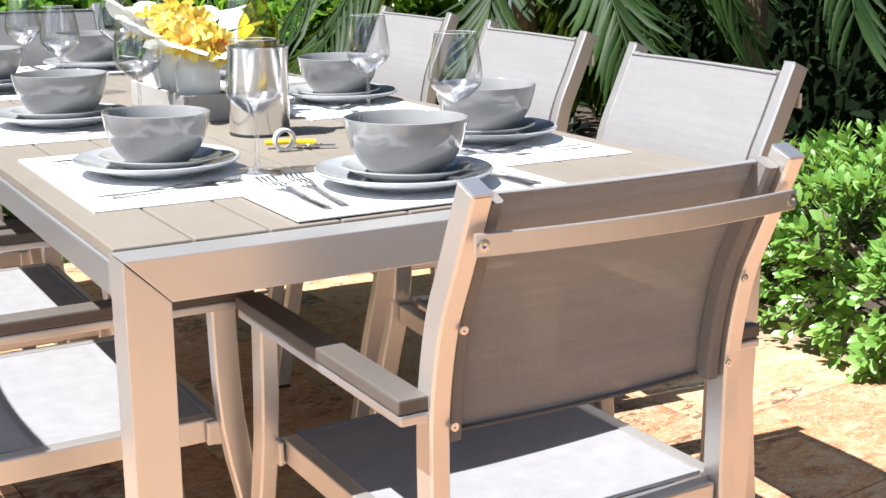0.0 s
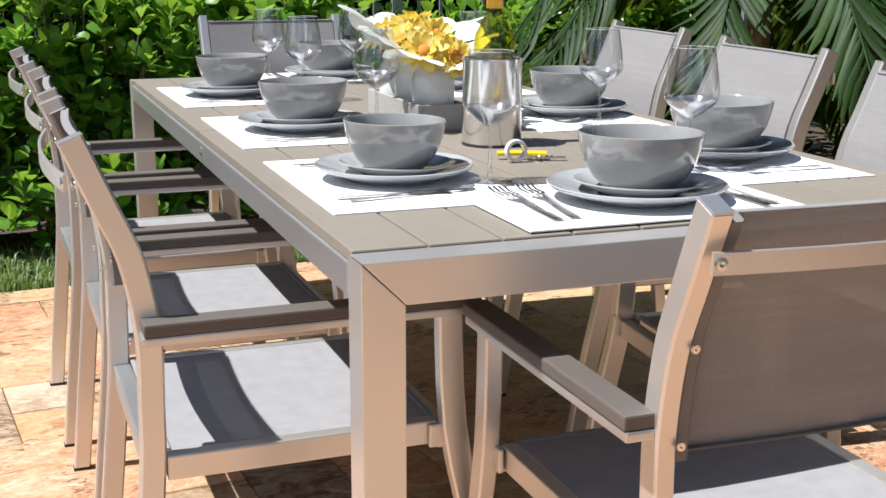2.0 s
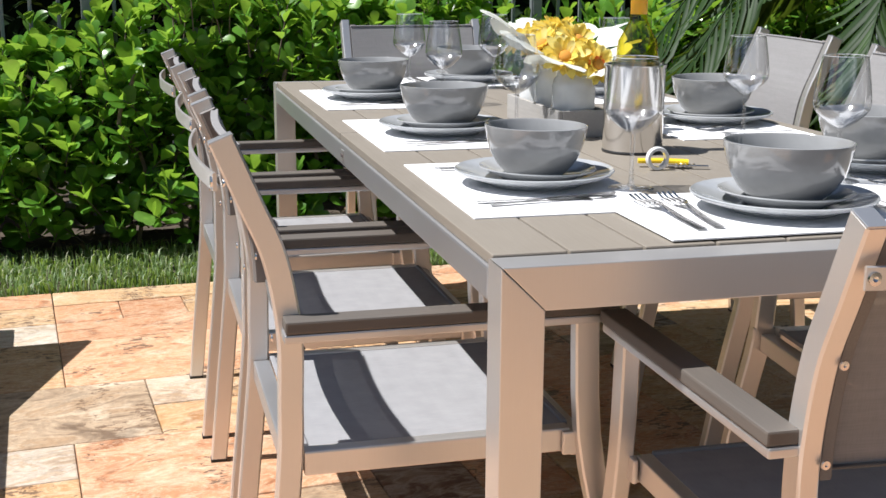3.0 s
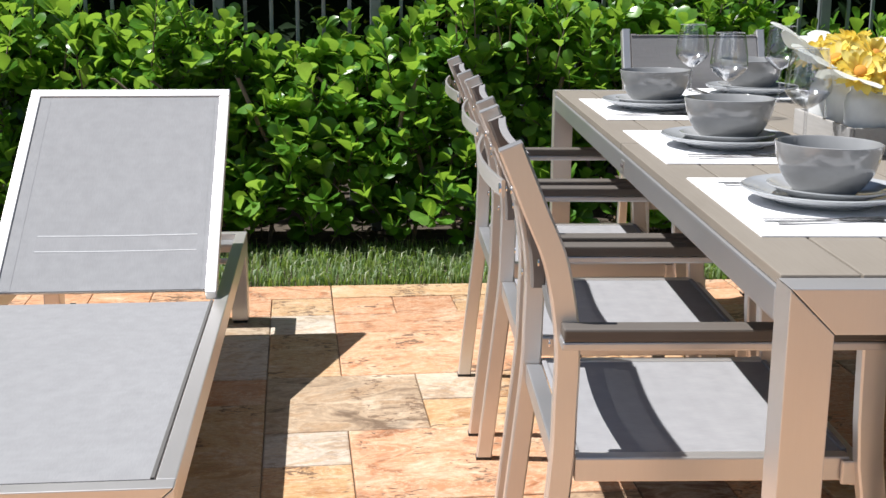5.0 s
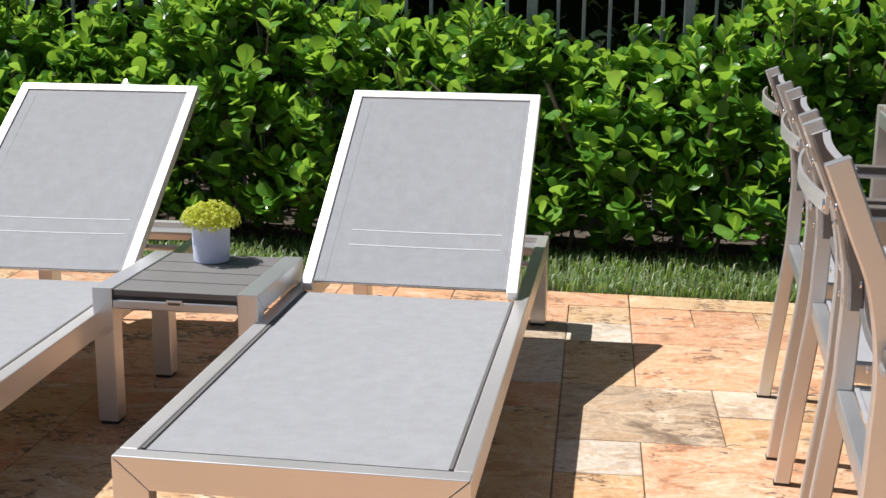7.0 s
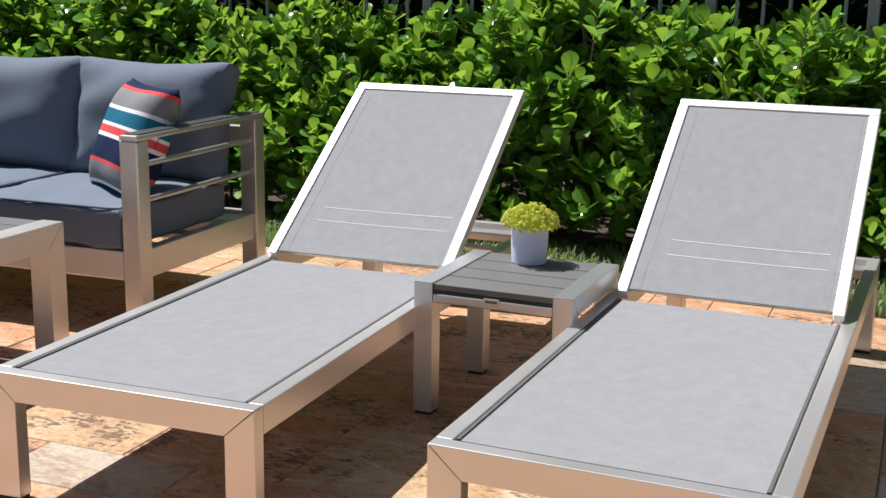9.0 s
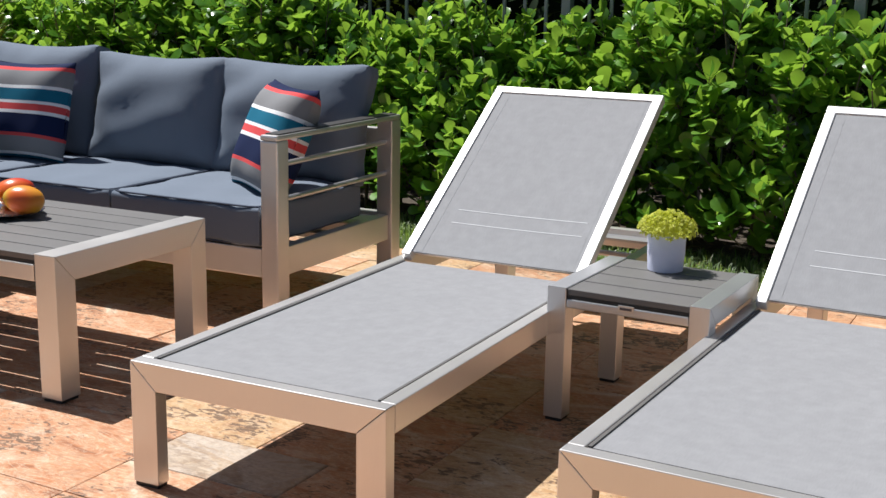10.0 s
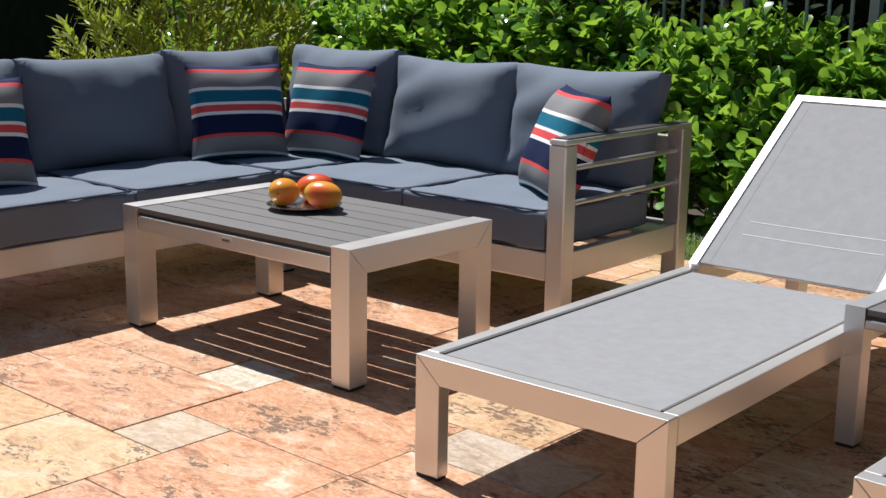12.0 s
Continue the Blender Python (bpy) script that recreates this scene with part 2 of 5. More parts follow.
# near-black leaf greens: the deep shade is put into the colour
SHADE_TONED_LEAF = leafy("shade_toned_leaf_green", [(0.0, (0.004, 0.010, 0.003)), (0.5, (0.006, 0.018, 0.004)), (0.85, (0.012, 0.036, 0.007)), (1.0, (0.028, 0.070, 0.015))], 0.05, 0.8, shine=0.12)
PALE_LEAF = leafy("pale_shrub_green", [(0.0, (0.09, 0.24, 0.04)), (0.5, (0.19, 0.39, 0.085)), (1.0, (0.36, 0.54, 0.19))], 0.3)
# palm greens darkened in the colour to stand for that corner's shade
PALM_LEAF = leafy("shade_toned_palm_green", [(0.0, (0.008, 0.022, 0.005)), (0.5, (0.015, 0.042, 0.009)), (1.0, (0.05, 0.10, 0.025))], 0.15, 0.55, shine=0.25)
GOLD_LEAF = leafy("golden_shrub_green", [(0.0, (0.09, 0.13, 0.016)), (0.5, (0.24, 0.28, 0.03)), (1.0, (0.50, 0.48, 0.07))], 0.42, 0.5)
GRASS = leafy("grass_blade_green", [(0.0, (0.06, 0.13, 0.03)), (0.45, (0.13, 0.22, 0.06)), (0.75, (0.26, 0.32, 0.15)), (1.0, (0.62, 0.58, 0.42))], 0.35, 0.5)
SEDUM = leafy("lime_flower_green", [(0.0, (0.46, 0.52, 0.05)), (0.5, (0.66, 0.68, 0.10)), (1.0, (0.84, 0.84, 0.30))], 0.55, 0.6, True, (0.80, 0.82, 0.16))
PETAL = leafy("yellow_petal", [(0.0, (0.84, 0.58, 0.05)), (0.5, (0.90, 0.74, 0.16)), (1.0, (0.92, 0.86, 0.46))], 0.35, 0.7, True, (0.90, 0.68, 0.14))
WHITE_FOLIAGE = leafy("cream_white_foliage", [(0.0, (0.66, 0.70, 0.62)), (0.5, (0.76, 0.78, 0.72)), (1.0, (0.82, 0.82, 0.78))], 0.25, 0.6, True, (0.80, 0.80, 0.70))
PALE_WARM = plain("flower_heart", (0.50, 0.22, 0.03), 0.9)
ORANGE = plain("orange_berry", (0.75, 0.16, 0.02), 0.5)


def thin_glass(name, tint, least=0.15, rough=0.02):
    m, nt, p = material(name)
    nt.nodes.remove(p)
    t = add(nt, "ShaderNodeBsdfTransparent", Color=(*tint, 1))
    g = add(nt, "ShaderNodeBsdfGlossy", Roughness=rough)
    lw = add(nt, "ShaderNodeLayerWeight", Blend=0.5)
    pw = nt.nodes.new("ShaderNodeMath")
    pw.operation = "POWER"
    pw.inputs[1].default_value = 2.2
    nt.links.new(lw.outputs["Facing"], pw.inputs[0])
    f = nt.nodes.new("ShaderNodeMapRange")
    f.inputs["To Min"].default_value, f.inputs["To Max"].default_value = least, 0.9
    nt.links.new(pw.outputs[0], f.inputs["Value"])
    a = nt.nodes.new("ShaderNodeMixShader")
    nt.links.new(f.outputs[0], a.inputs[0])
    nt.links.new(t.outputs[0], a.inputs[1])
    nt.links.new(g.outputs[0], a.inputs[2])
    nt.links.new(a.outputs[0], nt.nodes["Material Output"].inputs["Surface"])
    return m


GLASS = thin_glass("clear_glass", (0.97, 0.975, 0.98))
GLASS_REFRACTION = thin_glass("clear_glass_refraction", (0.93, 0.94, 0.95), 0.30, 0.10)
BOTTLE_GLASS = thin_glass("amber_green_glass", (0.86, 0.78, 0.20), 0.05)
YELLOW = plain("yellow_lacquer", (0.80, 0.55, 0.02), 0.3)
CAPSULE = plain("orange_yellow_capsule", (0.85, 0.42, 0.01), 0.35)


def mango_skin():
    m, nt, p = material("mango_skin")
    info = nt.nodes.new("ShaderNodeObjectInfo")
    n = noise_at(nt, coords(nt, (1, 1, 1), "Object", info.outputs["Random"]), 6, 1)
    c = ramp(nt, n, [(0.36, (0.60, 0.05, 0.02)), (0.46, (0.70, 0.14, 0.02)), (0.53, (0.70, 0.32, 0.03)), (0.61, (0.50, 0.38, 0.05))])
    nt.links.new(c, p.inputs["Base Color"])
    p.inputs["Roughness"].default_value = 0.28
    bump(nt, p, noise_at(nt, coords(nt), 160, 2), 0.05, 0.0006)
    return m


MANGO = mango_skin()


# ---------------------------------------------------------------- mesh tools
def finish(name, bm, mat, smooth=False):
    me = bpy.data.meshes.new(name)
    bm.normal_update()
    bm.to_mesh(me)
    bm.free()
    for x in mat if isinstance(mat, (list, tuple)) else (mat,):
        me.materials.append(x)
    if smooth:
        me.shade_smooth()
        me.set_sharp_from_angle(angle=radians(58))
    return me


def part(name, bm, mat, parent, label="", smooth=False, at=None):
    ob = new(name, finish(name, bm, mat, smooth) if isinstance(bm, bmesh.types.BMesh) else bm)
    ob.parent = parent
    if at is not None:
        ob.matrix_basis = at
    if label:
        ob["label"] = label
    return ob


def thing(name, label, category, group="", kind="", at=None):
    ob = new(name)
    ob.empty_display_size = 0.1
    tagged(ob, label, category, group, kind)
    if at is not None:
        ob.matrix_basis = at
    return ob


def box(x0, x1, y0, y1, z0, z1, bevel=0.003, bm=None, turn=None):
    b = bm or bmesh.new()
    m = Matrix.Translation(((x0 + x1) / 2, (y0 + y1) / 2, (z0 + z1) / 2)) @ (turn or Matrix()) @ Matrix.Diagonal((x1 - x0, y1 - y0, z1 - z0, 1))
    r = bmesh.ops.create_cube(b, size=1, matrix=m)
    if bevel:
        edges = list({e for v in r["verts"] for e in v.link_edges})
        bmesh.ops.bevel(b, geom=edges, offset=bevel, segments=2, profile=0.6, affect="EDGES")
    return b


def bar(a, c, width, depth, bevel=0.002, up=(0, 0, 1), bm=None):
    """A square tube from a to c; width across, depth along 'up'."""
    a, c, up = Vector(a), Vector(c), Vector(up)
    d = (c - a).normalized()
    side = d.cross(up).normalized()
    upn = side.cross(d)
    b = bm or bmesh.new()
    m = Matrix((side, d, upn)).transposed().to_4x4()
    m.translation = (a + c) / 2
    r = bmesh.ops.create_cube(b, size=1, matrix=m @ Matrix.Diagonal((width, (c - a).length, depth, 1)))
    if bevel:
        edges = list({e for v in r["verts"] for e in v.link_edges})
        bmesh.ops.bevel(b, geom=edges, offset=bevel, segments=2, profile=0.6, affect="EDGES")
    return b


def rod(a, c, radius, bm=None, n=12):
    a, c = Vector(a), Vector(c)
    b = bm or bmesh.new()
    m = (c - a).to_track_quat("Z", "Y").to_matrix().to_4x4()
    m.translation = (a + c) / 2
    bmesh.ops.create_cone(b, cap_ends=True, segments=n, radius1=radius, radius2=radius, depth=(c - a).length, matrix=m)
    return b


def sweep(points, width, depth, axis, bevel=0.003):
    """A flat-sided tube through points; 'axis' is its width's direction, the same all along."""
    b = bmesh.new()
    axis = Vector(axis).normalized()
    pts = [Vector(p) for p in points]
    rings = []
    for i, p in enumerate(pts):
        d = (pts[min(i + 1, len(pts) - 1)] - pts[max(i - 1, 0)]).normalized()
        nrm = axis.cross(d).normalized()
        w, h, e = width / 2, depth / 2, bevel
        ring = [(-w, -h + e), (-w, h - e), (-w + e, h), (w - e, h), (w, h - e), (w, -h + e), (w - e, -h), (-w + e, -h)]
        rings.append([b.verts.new(p + axis * s + nrm * t) for s, t in ring])
    for r0, r1 in zip(rings, rings[1:]):
        for k in range(8):
            b.faces.new((r0[k], r0[(k + 1) % 8], r1[(k + 1) % 8], r1[k]))
    b.faces.new(rings[0][::-1])
    b.faces.new(rings[-1])
    bmesh.ops.recalc_face_normals(b, faces=b.faces)
    return b


def smooth_path(points, steps=6):
    pts = [Vector(p) for p in points]
    out = []
    for i in range(len(pts) - 1):
        p0, p1, p2, p3 = pts[max(i - 1, 0)], pts[i], pts[i + 1], pts[min(i + 2, len(pts) - 1)]
        for s in range(steps):
            t = s / steps
            out.append(0.5 * ((2 * p1) + (p2 - p0) * t + (2 * p0 - 5 * p1 + 4 * p2 - p3) * t * t + (3 * p1 - p0 - 3 * p2 + p3) * t ** 3))
    return out + [pts[-1]]


def lathe(profile, n=48, bm=None):
    b = bm or bmesh.new()
    rings = []
    for r, z in profile:
        if r < 1e-5:
            rings.append([b.verts.new((0, 0, z))])
        else:
            rings.append([b.verts.new((r * math.cos(2 * math.pi * k / n), r * math.sin(2 * math.pi * k / n), z)) for k in range(n)])
    for r0, r1 in zip(rings, rings[1:]):
        for k in range(n):
            j = (k + 1) % n
            if len(r0) == 1 and len(r1) > 1:
                b.faces.new((r0[0], r1[k], r1[j]))
            elif len(r1) == 1 and len(r0) > 1:
                b.faces.new((r0[k], r1[0], r0[j]))
            elif len(r0) > 1:
                b.faces.new((r0[k], r1[k], r1[j], r0[j]))
    bmesh.ops.recalc_face_normals(b, faces=b.faces)
    return b


def sheet(f, nu, nv, thick=0.002):
    """A thin curved cloth: f(u, v) gives its points; it has two sides."""
    b = bmesh.new()
    g = [[b.verts.new(f(i / nu, j / nv)) for j in range(nv + 1)] for i in range(nu + 1)]
    for i in range(nu):
        for j in range(nv):
            b.faces.new((g[i][j], g[i + 1][j], g[i + 1][j + 1], g[i][j + 1]))
    b.normal_update()
    bmesh.ops.solidify(b, geom=list(b.faces), thickness=thick)
    return b


def prism(poly, axis, lo, hi, bevel=0.003):
    """A polygon in the plane across axis ('x': y-z points, 'y': x-z points), pushed from lo to hi."""
    b = bmesh.new()
    put = (lambda u, v, w: (w, u, v)) if axis == "x" else (lambda u, v, w: (u, w, v))
    rings = [[b.verts.new(put(u, v, w)) for u, v in poly] for w in (lo, hi)]
    n = len(poly)
    for k in range(n):
        b.faces.new((rings[0][k], rings[0][(k + 1) % n], rings[1][(k + 1) % n], rings[1][k]))
    b.faces.new(rings[0])
    b.faces.new(rings[1])
    bmesh.ops.recalc_face_normals(b, faces=b.faces)
    if bevel:
        bmesh.ops.bevel(b, geom=list(b.edges), offset=bevel, segments=2, profile=0.6, affect="EDGES")
    return b


def raw(name, verts, faces, mat, smooth=True):
    me = bpy.data.meshes.new(name)
    me.from_pydata(verts, [], faces)
    me.materials.append(mat)
    if smooth:
        me.shade_smooth()
    return me


# ---------------------------------------------------------------- ground
EDGE = 0.060                                    # slope of the patio's edge, the hedge and the fence


def edge_y(x):
    return 4.322 + EDGE * x


b = bmesh.new()
bmesh.ops.create_grid(b, x_segments=8, y_segments=8, size=400, matrix=Matrix.Translation((0, 0, -0.03)))
ground = new("ground", finish("ground", b, SOIL))
tagged(ground, "dark planted soil under lawn and hedges", "ground", kind="structure")

# ---------------------------------------------------------------- dining table
TX0, TX1, TY0, TY1, TZ = 0.326, 1.285, 1.449, 3.660, 0.75
table = thing("dining_table", "long outdoor dining table, brushed aluminium frame with taupe slats", "table", at=pose((TX0 + TX1) / 2, (TY0 + TY1) / 2, 0))
tw, tl = (TX1 - TX0) / 2, (TY1 - TY0) / 2
for sx in (-1, 1):
    for sy in (-1, 1):
        x0, x1 = sorted((sx * tw, sx * (tw - 0.053)))
        y0, y1 = sorted((sy * tl, sy * (tl - 0.053)))
        ox, ix = sx * tw, sx * (tw - 0.053)
        leg = part("leg", prism([(ox, 0.008), (ix, 0.008), (ix, 0.697), (ox, TZ - 0.0006)], "y", y0, y1, 0.0014), ALU, table)
        part("foot_cap", box(x0 + 0.004, x1 - 0.004, y0 + 0.004, y1 - 0.004, 0, 0.009, 0.001), RUBBER_AND_GAP, leg, "black plastic foot cap")
for sy in (-1, 1):
    y0, y1 = sorted((sy * tl, sy * (tl - 0.050)))
    part("end_rail", prism([(-tw + 0.0007, TZ), (-tw + 0.0537, 0.697), (tw - 0.0537, 0.697), (tw - 0.0007, TZ)], "y", y0, y1, 0.0014), ALU, table)
for sx in (-1, 1):
    x0, x1 = sorted((sx * tw, sx * (tw - 0.03)))
    part("side_rail", box(x0, x1, -tl + 0.054, tl - 0.054, 0.697, 0.738, 0.004), ALU_WHITE, table)
pitch = (2 * tw - 0.006) / 10
for k in range(10):
    x = -tw + 0.003 + k * pitch
    for y0, y1 in ((-tl + 0.0515, -0.002), (0.002, tl - 0.0515)):
        part("slat", box(x + 0.0015, x + pitch - 0.0015, y0, y1, 0.7385 if k in (0, 9) else 0.728, TZ + 0.003, 0.002), SLAT, table)
for y in (-0.7, 0, 0.7):
    part("cross_rail", box(-tw + 0.031, tw - 0.031, y - 0.02, y + 0.02, 0.699, 0.7275, 0.002), ALU, table)
badge = part("badge", box(-tw - 0.002, -tw + 0.002, -0.072, -0.042, 0.706, 0.728, 0.001), BADGE, table, "small brushed maker's plate")
part("badge_mark", box(-tw - 0.003, -tw - 0.0015, -0.068, -0.046, 0.714, 0.720, 0), MARK, badge)


# ---------------------------------------------------------------- dining chairs
def dining_chair():
    """Local axes: the sitter looks along +y; the origin is on the floor below the rear posts."""
    ch = thing("dining_chair", "champagne aluminium armchair with a taupe sling seat and back", "chair", "chairs round the dining table")
    w = 0.216
    prof = smooth_path([(0, -0.045, 0.006), (0, -0.006, 0.37), (0, 0.0, 0.5), (0, 0.0, 0.6), (0, -0.017, 0.70), (0, -0.047, 0.775), (0, -0.082, 0.860)], 5)
    for s in (-1, 1):
        post = part("back_post", sweep([(s * w, p.y, p.z) for p in prof], 0.026, 0.034, (1, 0, 0)), ALU, ch)
        part("post_cap", box(s * w - 0.0125, s * w + 0.0125, -0.0985, -0.0660, 0.8590, 0.8625, 0.001, turn=pose(0, 0, 0, 22)), ALU_WHITE, post)
        part("foot_cap", box(s * w - 0.014, s * w + 0.014, -0.063, -0.028, 0, 0.0075, 0.001), RUBBER_AND_GAP, post)
        # second, inner tube that carries the sling
        part("sling_rail", sweep([(s * (w - 0.024), p.y + 0.004, p.z) for p in prof if 0.55 < p.z < 0.853], 0.020, 0.026, (1, 0, 0), 0.004), WRAP, post, "taupe fabric edge wrapped round a tube")
        for zz, yy in ((0.585, -0.017), (0.70, -0.035), (0.80, -0.074)):
            part("screw", lathe([(0, 0), (0.0055, 0), (0.005, 0.002), (0.0018, 0.0022), (0, 0.0012)], 12), STEEL, post, at=pose(s * (w - 0.014), yy - 0.004, zz, 90))
        front = smooth_path([(s * 0.240, 0.500, 0.006), (s * 0.240, 0.458, 0.25), (s * 0.240, 0.424, 0.42), (s * 0.240, 0.416, 0.592)], 3)
        leg = part("front_leg", sweep(front, 0.026, 0.036, (1, 0, 0)), ALU, ch)
        part("foot_cap", box(s * 0.240 - 0.014, s * 0.240 + 0.014, 0.482, 0.518, 0, 0.0075, 0.001), RUBBER_AND_GAP, leg)
        arm = part("armrest", box(s * 0.246 - 0.018, s * 0.246 + 0.018, -0.012, 0.452, 0.5925, 0.605, 0.003), ALU_WHITE, ch)
        part("arm_slat", box(s * 0.246 - 0.0195, s * 0.246 + 0.0195, -0.010, 0.458, 0.6055, 0.623, 0.003), ARM_SLAT, arm, "taupe slat on the armrest")
        part("seat_rail", box(s * 0.213 - 0.012, s * 0.213 + 0.012, 0.016, 0.405, 0.388, 0.424, 0.003), ALU, ch)
        part("arm_bracket", box(s * 0.2315 - 0.004, s * 0.2315 + 0.004, 0.39, 0.445, 0.386, 0.422, 0.003), ALU, ch)
    part("rear_rail", box(-0.200, 0.200, -0.012, 0.016, 0.385, 0.420, 0.003), ALU_WHITE, ch)
    part("front_rail", box(-0.225, 0.225, 0.406, 0.432, 0.380, 0.412, 0.003), ALU, ch)
    part("seat_sling", sheet(lambda u, v: (-0.201 + 0.402 * u, 0.018 + 0.39 * v, 0.4225 - 0.004 * math.sin(math.pi * u) * math.sin(math.pi * v)), 10, 8, 0.003), SEAT_SLING, ch, "pale grey sling seat", True)
    for y in (0.02, 0.404):
        part("seat_hem", bar((-0.200, y, 0.424), (0.200, y, 0.424), 0.008, 0.005, 0.001), SEAT_SLING, ch)

    def back(u, v):
        z = 0.565 + 0.283 * v
        i = min(range(len(prof)), key=lambda q: abs(prof[q].z - z))
        return ((2 * u - 1) * 0.201, prof[i].y - 0.010 * math.sin(math.pi * u) + 0.0165, prof[i].z if 0 < v < 1 else z)

    part("backrest", sheet(back, 14, 16, 0.003), BACK_SLING, ch, "taupe woven sling back", True)
    for v in (0.0, 1.0):
        p = [Vector(back(k / 14, v)) for k in range(15)]
        part("back_hem", sweep(p, 0.004, 0.012, (0, 0, 1), 0.001), SEAM if v == 0 else BACK_SLING, ch)
    bow = [(x, -0.091 - 0.018 * (1 - (x / 0.222) ** 2), 0.805) for x in [-0.222 + 0.444 * k / 14 for k in range(15)]]
    part("back_bar", sweep(bow, 0.024, 0.005, (0, 0, 1), 0.001), ALU, ch, "bowed flat aluminium back bar")
    for s in (-1, 1):
        part("bar_screw", lathe([(0, 0), (0.0075, 0), (0.007, 0.003), (0.003, 0.0032), (0, 0.001)], 14), STEEL, ch, at=pose(s * 0.214, -0.0935, 0.805, 90))
    return ch


chair = dining_chair()
SEATS = [(0.125, 1.980, -90), (0.127, 2.545, -90), (0.113, 3.122, -89),
         (1.435, 1.835, 85), (1.585, 2.582, 85), (1.71, 3.365, 86), (0.850, 4.13, 181)]
for x, y, turn in SEATS:
    copy_thing(chair, pose(x, y, 0, 0, 0, turn) @ (Matrix.Diagonal((1.03, 1, 1.033, 1)) if x > 0.8 else Matrix()))
chair.matrix_basis = pose(0.809, 1.248, 0) @ Matrix.Diagonal((0.985, 0.99, 0.99, 1))           # head of the table, pushed in


# ---------------------------------------------------------------- sun loungers
def sun_lounger():
    """Local axes: foot end at y = 0, head end at y = 1.93; x across."""
    lo = thing("sun_lounger", "aluminium sun lounger with grey sling, backrest raised", "lounger", "sun loungers")
    w, top, rail = 0.310, 0.279, 0.060
    for s in (-1, 1):
        x0, x1 = sorted((s * w, s * (w - 0.034)))
        part("side_rail", box(x0, x1, 0.036, 1.895, top - rail, top, 0.003), ALU, lo)
        x0, x1 = sorted((s * w, s * (w - 0.066)))
        ox, ix = s * w, s * (w - 0.066)
        leg = part("front_leg", prism([(ox, 0.008), (ix, 0.008), (ix, top - rail), (ox, top - 0.0006)], "y", 0, 0.035, 0.002), ALU, lo)
        part("foot_cap", box(x0 + 0.003, x1 - 0.003, 0.002, 0.033, 0, 0.009, 0.001), RUBBER_AND_GAP, leg)
        x0, x1 = sorted((s * w, s * (w - 0.05)))
        rear = part("rear_leg", box(x0, x1, 1.86, 1.93, 0.008, top - rail - 0.001, 0.004), ALU, lo)
        part("foot_cap", box(x0 + 0.003, x1 - 0.003, 1.864, 1.926, 0, 0.009, 0.001), RUBBER_AND_GAP, rear)
        wheel = part("wheel", lathe([(0, -0.011), (0.026, -0.011), (0.032, -0.007), (0.032, 0.007), (0.026, 0.011), (0, 0.011)], 20), BLACK, lo, "small black transport wheel", at=pose(s * 0.232, 1.90, 0.032, 0, 90))
        part("hub", lathe([(0, -0.013), (0.009, -0.013), (0.009, 0.013), (0, 0.013)], 12), STEEL, wheel)
    part("foot_rail", prism([(-w + 0.001, top), (-w + 0.067, top - rail), (w - 0.067, top - rail), (w - 0.001, top)], "y", 0, 0.035, 0.002), ALU, lo)
    part("head_rail", box(-w, w, 1.896, 1.93, top - rail, top, 0.003), ALU, lo)
    part("head_step", box(-w + 0.035, w - 0.035, 1.83, 1.894, top - 0.028, top - 0.018, 0.002), ALU_WHITE, lo)
    part("cross_rail", bar((-w + 0.035, 1.131, top - 0.035), (w - 0.035, 1.131, top - 0.035), 0.028, 0.025), ALU, lo)
    part("cross_rail", bar((-w + 0.035, 0.6, top - 0.05), (w - 0.035, 0.6, top - 0.05), 0.028, 0.025), ALU, lo)
    iw = w - 0.036
    part("seat_sling", sheet(lambda u, v: (-iw + 2 * iw * u, 0.046 + 1.082 * v, top - 0.004 - 0.005 * math.sin(math.pi * u) * math.sin(math.pi * v) ** 0.5), 10, 20, 0.003), LOUNGE_SLING, lo, "taut grey mesh sling", True)
    for s in (-1, 1):
        part("sling_channel", bar((s * (iw - 0.004), 0.045, top - 0.004), (s * (iw - 0.004), 1.131, top - 0.004), 0.007, 0.007, 0.001), SEAM, lo)
    a = math.atan2(0.440, 0.650)
    length = 0.785
    rest = part("backrest", bmesh.new(), RIM, lo, "raised backrest in a pale frame", at=pose(0, 1.142, top + 0.004, math.degrees(a)))
    bw = w - 0.042
    for s in (-1, 1):
        part("rest_rail", box(s * bw - 0.014, s * bw + 0.014, 0, length - 0.03, -0.012, 0.018, 0.003), RIM, rest)
    part("rest_top", box(-bw - 0.014, bw + 0.014, length - 0.029, length, -0.012, 0.018, 0.003), RIM, rest)
    part("rest_bottom", rod((-bw + 0.014, 0.03, 0.0), (bw - 0.014, 0.03, 0.0), 0.010), ALU, rest)
    part("rest_sling", sheet(lambda u, v: (-(bw - 0.013) + 2 * (bw - 0.013) * u, 0.015 + (length - 0.046) * v, 0.013 - 0.004 * math.sin(math.pi * u) * math.sin(math.pi * v) ** 0.5), 10, 16, 0.003), LOUNGE_SLING, rest, "grey mesh sling", True)

    def on_rest(x, y, lift):
        u, v = (x / (bw - 0.013) + 1) / 2, (y - 0.015) / (length - 0.046)
        return (x, y, 0.013 + lift - 0.004 * math.sin(math.pi * u) * max(0, math.sin(math.pi * v)) ** 0.5)

    for y in (0.150, 0.205):
        part("stitching", sheet(lambda u, v: on_rest(-bw + 0.085 + (2 * bw - 0.13) * u, y - 0.0014 + 0.0028 * v, 0.0008), 12, 1, 0.0015), PALE_THREAD, rest, "pale stitched seam")
